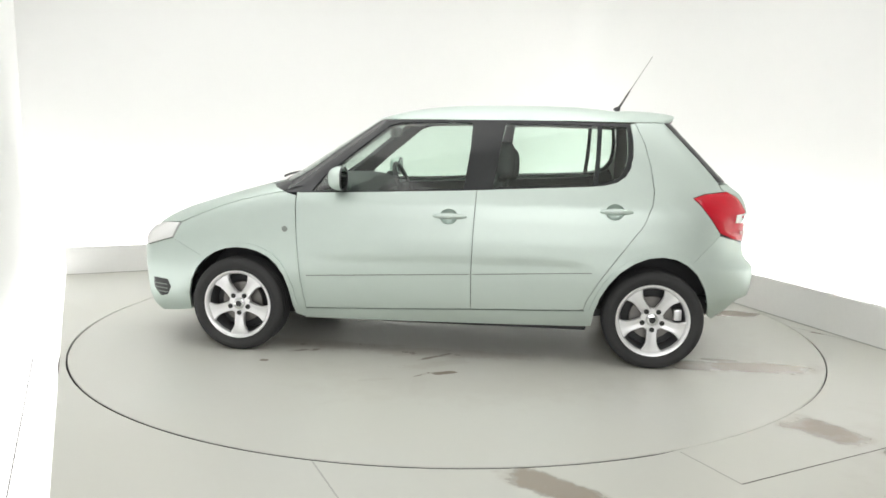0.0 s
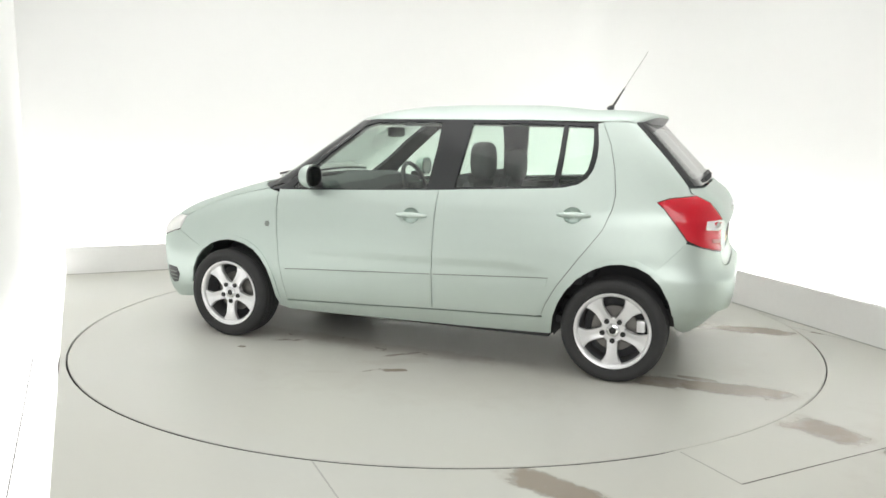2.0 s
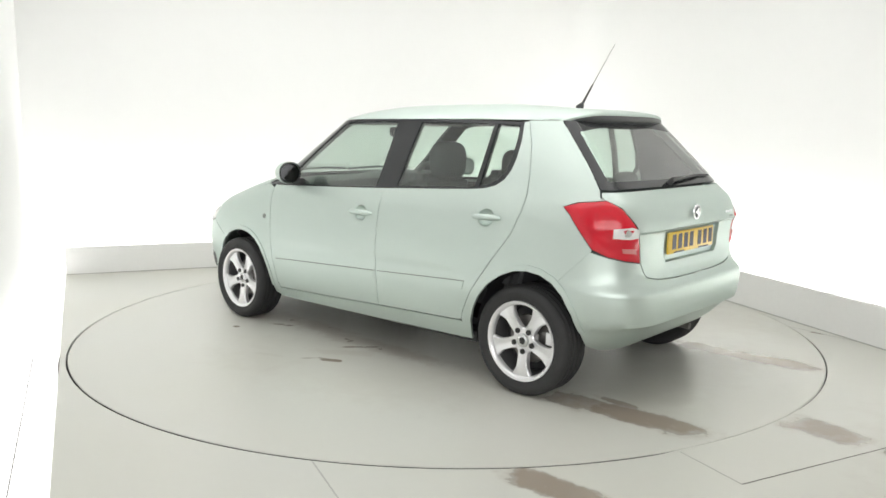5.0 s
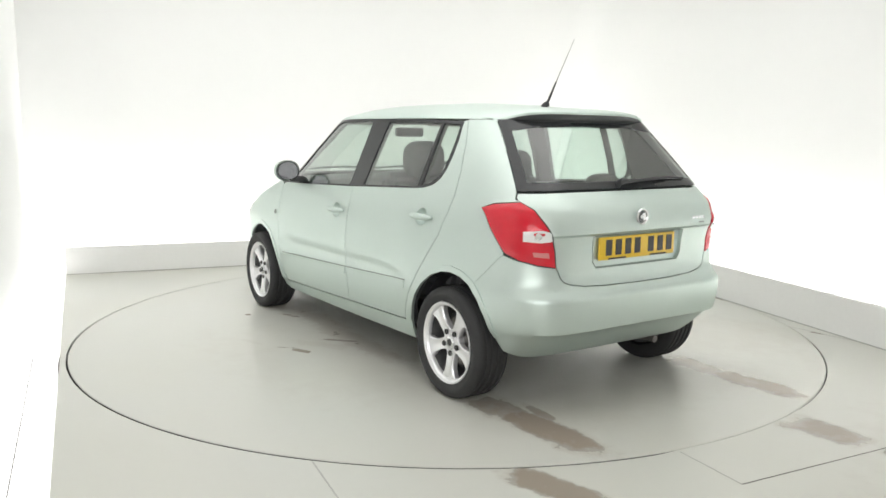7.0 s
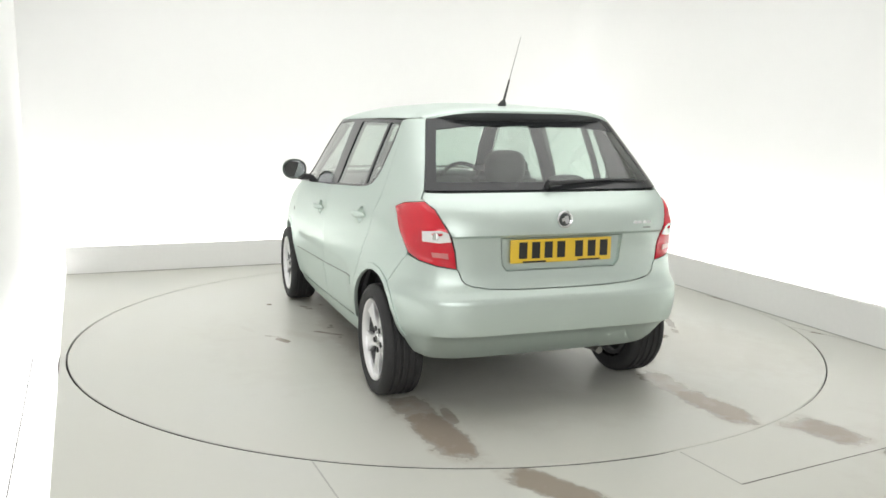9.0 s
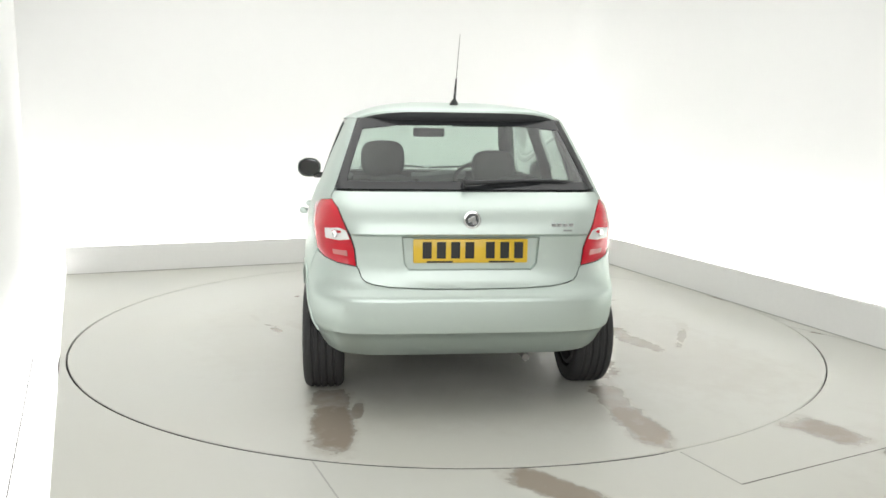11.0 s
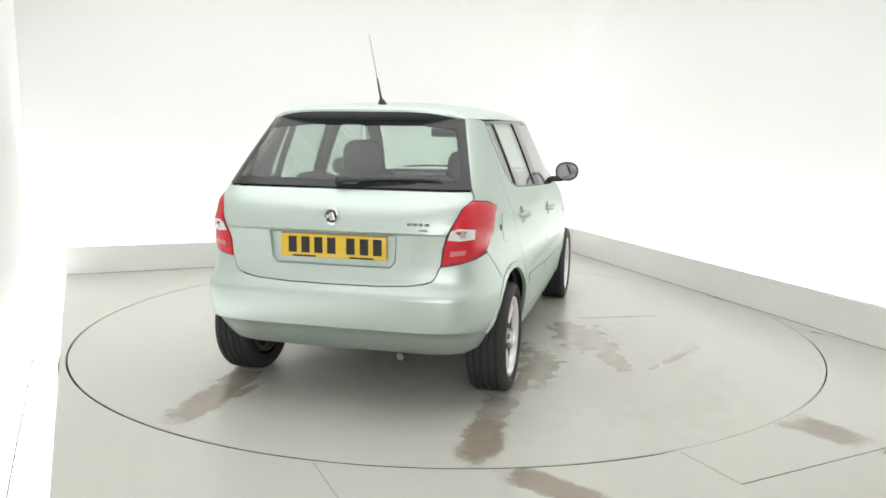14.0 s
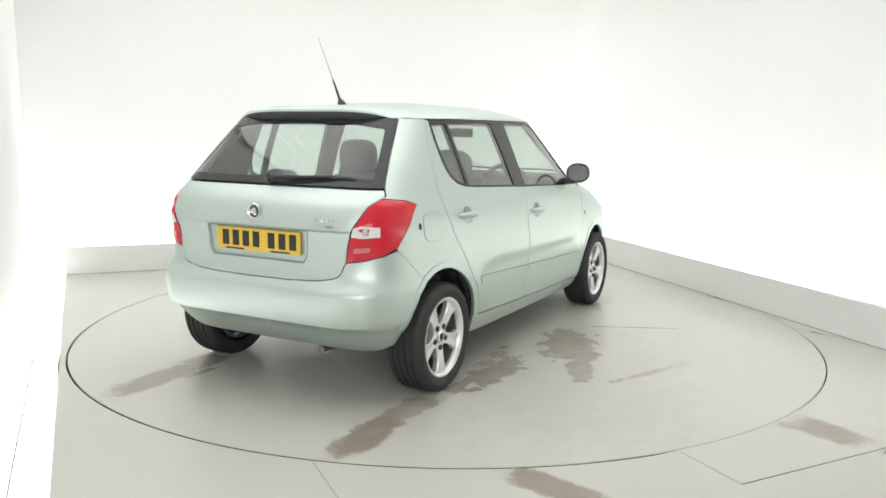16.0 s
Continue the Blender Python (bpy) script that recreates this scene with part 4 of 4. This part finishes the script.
# round emblem and small model lettering as bars
emblem = bit("emblem", lathe([(.0005, 0), (.026, 0), (.030, .003), (.034, .006), (.039, .005), (.042, 0)], 28), CHROME, None, "round chrome emblem")
emblem.matrix_local = SHIFT @ pose(-1.776, 0, .937, 0, 14, 90)
part("emblem_disc", lathe([(.0005, .0045), (.027, .0045), (.029, 0)], 24), LIP, emblem, "grey emblem centre")
bm = box(-.018, .004, .004, .0075, -.020, .018, .003)
box(-.004, .020, .004, .0075, -.006, .012, .003, 2, bm)
part("emblem_mark", bm, CHROME, emblem, "plain chrome mark")
for i, (w, mat) in enumerate(((.022, CHROME), (.022, CHROME), (.018, CHROME), (.022, CHROME))):
    y = -.385 - i * .027
    p = on_glass(y, .915, .002)
    bit("model_badge_bar", box(p[0] - .002, p[0] + .002, y - w / 2, y + w / 2, .908, .921), mat, None, "", False)
p = on_glass(-.45, .892, .002)
bit("model_badge_bar", box(p[0] - .002, p[0] + .002, -.470, -.430, .885, .893), FLAP_GAP, None, "", False)


# ---- wheels ----
def wheel_parts(root):
    """One wheel: tyre and five-spoke alloy rim; the outer face looks to +y."""
    R = .286
    prof = [(.205, -.090), (.225, -.098), (.252, -.100), (.271, -.094), (.281, -.082), (R - .001, -.070)]
    for y in (-.052, -.018, .018, .052):
        prof += [(R, y - .008), (R - .008, y - .004), (R - .008, y + .004), (R, y + .008)]
    prof += [(R - .001, .070), (.281, .082), (.271, .094), (.259, .0985), (.253, .101), (.240, .1005), (.236, .098), (.222, .096), (.212, .090), (.205, .082)]
    part("tyre", lathe(prof, 72), RUBBER, root, "black tyre with a grooved tread", True)
    rim = part("rim", lathe([(.203, .060), (.206, .075), (.211, .084), (.208, .091), (.200, .090), (.192, .084), (.186, .072), (.185, .056)], 64), ALLOY, root, "silver five-spoke alloy rim", True)
    part("barrel", lathe([(.170, -.088), (.190, -.084), (.195, .03), (.203, .062), (.185, .056), (.181, .03), (.178, -.06)], 48), BARREL, root, "dull dark inside of the rim", True)
    part("brake_disc", lathe([(.0005, .005), (.05, .012), (.06, .0), (.125, .0), (.128, -.012), (.06, -.014)], 40), STEEL, root, "worn grey brake disc", True)
    part("rim_back", lathe([(.0005, -.04), (.172, -.04)], 32), BLACK, root, "dark inside of the wheel")
    for k in range(5):
        ang = radians(-90 + 72 * k)
        bm = bmesh.new()
        rows = []
        for i in range(13):
            w = i / 12
            rr = .030 + (.197 - .030) * w
            hw = .028 + .006 * max(0, .3 - w) / .3 + .006 * w + .17 * max(0, w - .55) ** 1.8
            y = .058 + .020 * math.sin(w * 1.5) - .004 * w
            rows.append([bm.verts.new(v) for v in ((rr, y - .034, -hw * .9), (rr, y - .008, -hw), (rr, y - .001, -hw * .86), (rr, y - .003, -hw * .30), (rr, y - .006, 0), (rr, y - .003, hw * .30), (rr, y - .001, hw * .86), (rr, y - .008, hw), (rr, y - .034, hw * .9))])
        for a, b in zip(rows, rows[1:]):
            for j in range(8):
                bm.faces.new((a[j], a[j + 1], b[j + 1], b[j]))
        bmesh.ops.rotate(bm, verts=bm.verts, cent=(0, 0, 0), matrix=Matrix.Rotation(-ang, 3, "Y"))
        part("spoke", bm, ALLOY, rim, "", True)
        # Solid black plug: the shade in the bolt's hollow, put into colour.
        bm = tube([(.058, .040, 0), (.058, .0665, 0)], .0145, 12)
        bmesh.ops.rotate(bm, verts=bm.verts, cent=(0, 0, 0), matrix=Matrix.Rotation(-ang, 3, "Y"))
        part("wheel_bolt", bm, INK, rim, "bolt hollow, its shade put into a solid black plug")
    part("hub", lathe([(.066, .020), (.068, .054), (.062, .060), (.036, .061), (.034, .054)], 32), ALLOY, rim, "", True)
    part("hub_cap", lathe([(.034, .052), (.033, .065), (.026, .068), (.0005, .069)], 24), CHROME, rim, "silver hub cap", True)
    part("cap_mark", lathe([(.019, .0692), (.011, .0698), (.0005, .070)], 16), INK, rim, "dark cap emblem")


wheels = []
for x, y, flip in ((1.231, .734, 0), (-1.230, .694, 0), (1.231, -.734, 180), (-1.230, -.694, 180)):
    hub = new("wheel")
    hub.parent = car
    hub.matrix_local = SHIFT @ pose(x, y, .283, 0, 0, flip)
    if not wheels:
        wheel_parts(hub)
        hub["label"] = "alloy wheel with a black tyre"
    else:
        hub["label"] = "alloy wheel with a black tyre"
        made = {wheels[0]: hub}
        for o in wheels[0].children_recursive:
            c = o.copy()
            scene.collection.objects.link(c)
            made[o] = c
            c.parent = made[o.parent]
    wheels.append(hub)

# arch liners, floor pan, exhaust
for x in (1.23, -1.235):
    for side in (1, -1):
        bm = bmesh.new()
        arc = [(x + (.362 if x > 0 else .354) * math.cos(radians(d)), .292 + .350 * math.sin(radians(d))) for d in (range(-14, 196, 10) if x > 0 else range(-14, 176, 9))]
        a = [bm.verts.new((px_, side * .42, z)) for px_, z in arc]
        b = [bm.verts.new((px_, side * ((.755 if px_ < 1.35 else .70 if px_ < 1.45 else .635) if x > 0 else .70 if px_ > -1.50 else .60), z)) for px_, z in arc]
        for i in range(len(arc) - 1):
            bm.faces.new((a[i], a[i + 1], b[i + 1], b[i]))
        bm.faces.new(a)
        bit("arch_liner", bm, BLACK, None, "black wheel arch liner")
bit("floor_pan", box(-.86, .87, -.68, .68, .185, .25, .01), BLACK, None, "dark underside")
bit("floor_pan", box(-1.60, -.80, -.50, .50, .27, .38, .02), BLACK, None, "dark underside")
bit("floor_pan", box(.80, 1.90, -.50, .50, .17, .30, .02), BLACK, None, "dark underside")
bit("exhaust_pipe", tube([(-1.20, -.30, .235), (-1.50, -.30, .250), (-1.60, -.30, .248), (-1.64, -.30, .244)], [.05, .03, .019, .019], 12), STEEL, None, "dull grey exhaust pipe")
for side in (1, -1):
    bit("brake_caliper", box(-1.398, -1.352, side * .715 - .02, side * .715 + .02, .278, .345, .008), ALLOY, None, "pale metal brake caliper")
bit("rear_axle", tube([(-1.23, -.60, .27), (-1.23, .60, .27)], .04, 8), BLACK, None, "dark rear axle beam")
bit("rear_muffler", box(-1.58, -1.36, -.45, .05, .275, .33, .02), BARREL, None, "dull grey silencer box")

# ---- cabin ----
for side in (1, -1):
    T = trace if side == 1 else right
    panel("door_trim", T(s((.86, .28), (.86, .945), (.30, .980), (-.21, 1.004), (-.90, 1.040), (-1.05, 1.10), (-1.10, 1.0), (-1.20, .72), (-1.02, .60), (-.86, .40), (-.84, .27))), CABIN, None, "dark grey inner door trim", off=-.055, thick=.02, gap=0, step=.07)
    panel("pillar_trim", T(s((-1.09, 1.0), (-1.09, 1.39), (-1.15, 1.395)) + r((.535, 1.39), (.59, 1.2), (.635, 1.06), (.62, .74)) + s((-1.52, .72), (-1.25, .72))), CABIN, None, "dark grey rear pillar trim", off=-.045, thick=.01, gap=0, step=.07)
panel("gate_trim", trace_both(r((0, .65), (.50, .68), (.53, .80), (.58, .96), (.61, 1.05), (0, 1.05))), CABIN, None, "dark tailgate lining", off=-.05, thick=.01, gap=0, step=.07)
bit("parcel_shelf", box(-1.60, -1.10, -.58, .58, .985, 1.005, .008), CABIN, None, "dark parcel shelf")
bit("cabin_floor", box(-1.45, .9, -.60, .60, .26, .30), CABIN, None, "dark cabin carpet")
bm = bmesh.new()
rows = []
for x, z in ((1.03, .90), (1.0, .985), (.90, 1.015), (.72, 1.02), (.60, 1.0), (.55, .93), (.58, .80), (.62, .45)):
    rows.append([bm.verts.new((x - .03 * (j / 4 - 1) ** 2, .72 * (j / 4 - 1), z - .012 * (j / 4 - 1) ** 2 + (.022 if 1 <= j <= 3 and x < .95 else 0))) for j in range(9)])
for a, b in zip(rows, rows[1:]):
    for i in range(8):
        bm.faces.new((a[i], a[i + 1], b[i + 1], b[i]))
bit("dashboard", bm, CABIN, None, "dark grey dashboard")
wheel_c = Vector((.42, -.36, .93))
bm = bmesh.new()
ring = [Vector((.185 * math.sin(k * math.tau / 36) * .38, .185 * math.cos(k * math.tau / 36), .185 * math.sin(k * math.tau / 36) * .925)) for k in range(36)]
ring = [Vector((v.x, v.y, v.z)) + wheel_c for v in ring]
for k in range(36):
    tube([ring[k], ring[(k + 1) % 36]], .016, 8, False, bm)
steering = bit("steering_wheel", bm, BLACK, None, "black steering wheel")
part("steering_boss", box(.40, .47, -.44, -.28, .87, .97, .02), BLACK, steering, "", True)
part("steering_column", tube([(.45, -.36, .92), (.62, -.36, .84)], .035, 10), BLACK, steering, "", True)


def cushion(x0, x1, y0, y1, z0, z1, lean, bev, taper=.82, bm=None):
    """A padded block that leans back by lean metres at its top and narrows."""
    bm = bm or bmesh.new()
    t = bmesh.new()
    box(x0, x1, y0, y1, z0, z1, 0, 2, t)
    bmesh.ops.subdivide_edges(t, edges=t.edges[:], cuts=2, use_grid_fill=True)
    bmesh.ops.bevel(t, geom=[e for e in t.edges if len(e.link_faces) == 2 and e.calc_face_angle(0) > .5], offset=bev, segments=3, affect="EDGES")
    yc = (y0 + y1) / 2
    for v in t.verts:
        w = (v.co.z - z0) / (z1 - z0)
        v.co.x -= lean * w
        v.co.y = yc + (v.co.y - yc) * (1 - (1 - taper) * max(0, w) ** 2)
    return t


def pillow(c, size, e=2.6, steps=20):
    """A rounded pad: a superellipsoid of half sizes size."""
    bm = bmesh.new()
    grid = []
    f_ = lambda v: math.copysign(abs(v) ** (2 / e), v)
    for i in range(1, steps):
        a = -math.pi / 2 + math.pi * i / steps
        grid.append([bm.verts.new((c[0] + size[0] * f_(math.cos(a)) * f_(math.cos(t * math.tau / 28)), c[1] + size[1] * f_(math.cos(a)) * f_(math.sin(t * math.tau / 28)), c[2] + size[2] * f_(math.sin(a)))) for t in range(28)])
    for u, v in zip(grid, grid[1:]):
        for t in range(28):
            bm.faces.new((u[t], u[(t + 1) % 28], v[(t + 1) % 28], v[t]))
    bm.faces.new(grid[0]), bm.faces.new(grid[-1])
    return bm


for y in (.36, -.36):
    seat = bit("front_seat_back", cushion(-.19, -.03, y - .245, y + .245, .45, 1.085, .17, .05, .93), CLOTH, None, "charcoal cloth front seat")
    part("headrest", pillow((-.342, y * (1 if y > 0 else .95), 1.165 if y > 0 else 1.11), (.062, .136, .112), 3.1), CLOTH, seat, "charcoal headrest", True)
    part("seat_base", cushion(-.08, .46, y - .25, y + .25, .40, .56, 0, .05, .95), CLOTH, seat, "", True)
    for d in (-.05, .05):
        part("headrest_post", tube([(-.31, y + d, 1.03), (-.315, y + d, 1.10)], .006, 8), STEEL, seat)
bench = bit("rear_seat_back", cushion(-1.06, -.90, -.62, .62, .48, 1.02, .14, .05, .95), CLOTH, None, "charcoal rear bench")
part("bench_base", cushion(-.92, -.42, -.62, .62, .38, .56, 0, .05, .97), CLOTH, bench, "", True)
for y in (.34, -.34):
    part("headrest", pillow((-1.16, y, 1.05), (.045, .125, .06)), CLOTH, bench, "low charcoal headrest", True)
bit("inner_mirror", box(.40, .435, -.115, .115, 1.295, 1.36, .015), BLACK, None, "black rear-view mirror")
for y in (.34, -.34):
    bit("sun_visor", box(.30, .44, y - .17, y + .17, 1.372, 1.388, .006), HEADLINER, None, "pale folded sun visor")


# ---- movement ----
def motions():
    rows = [(t, pose(0, 0, 0, 0, 0, TURN_START + TURN_RATE * t)) for t in range(0, 17)]
    walk(turntable, rows)
    walk(car, rows)


motions()
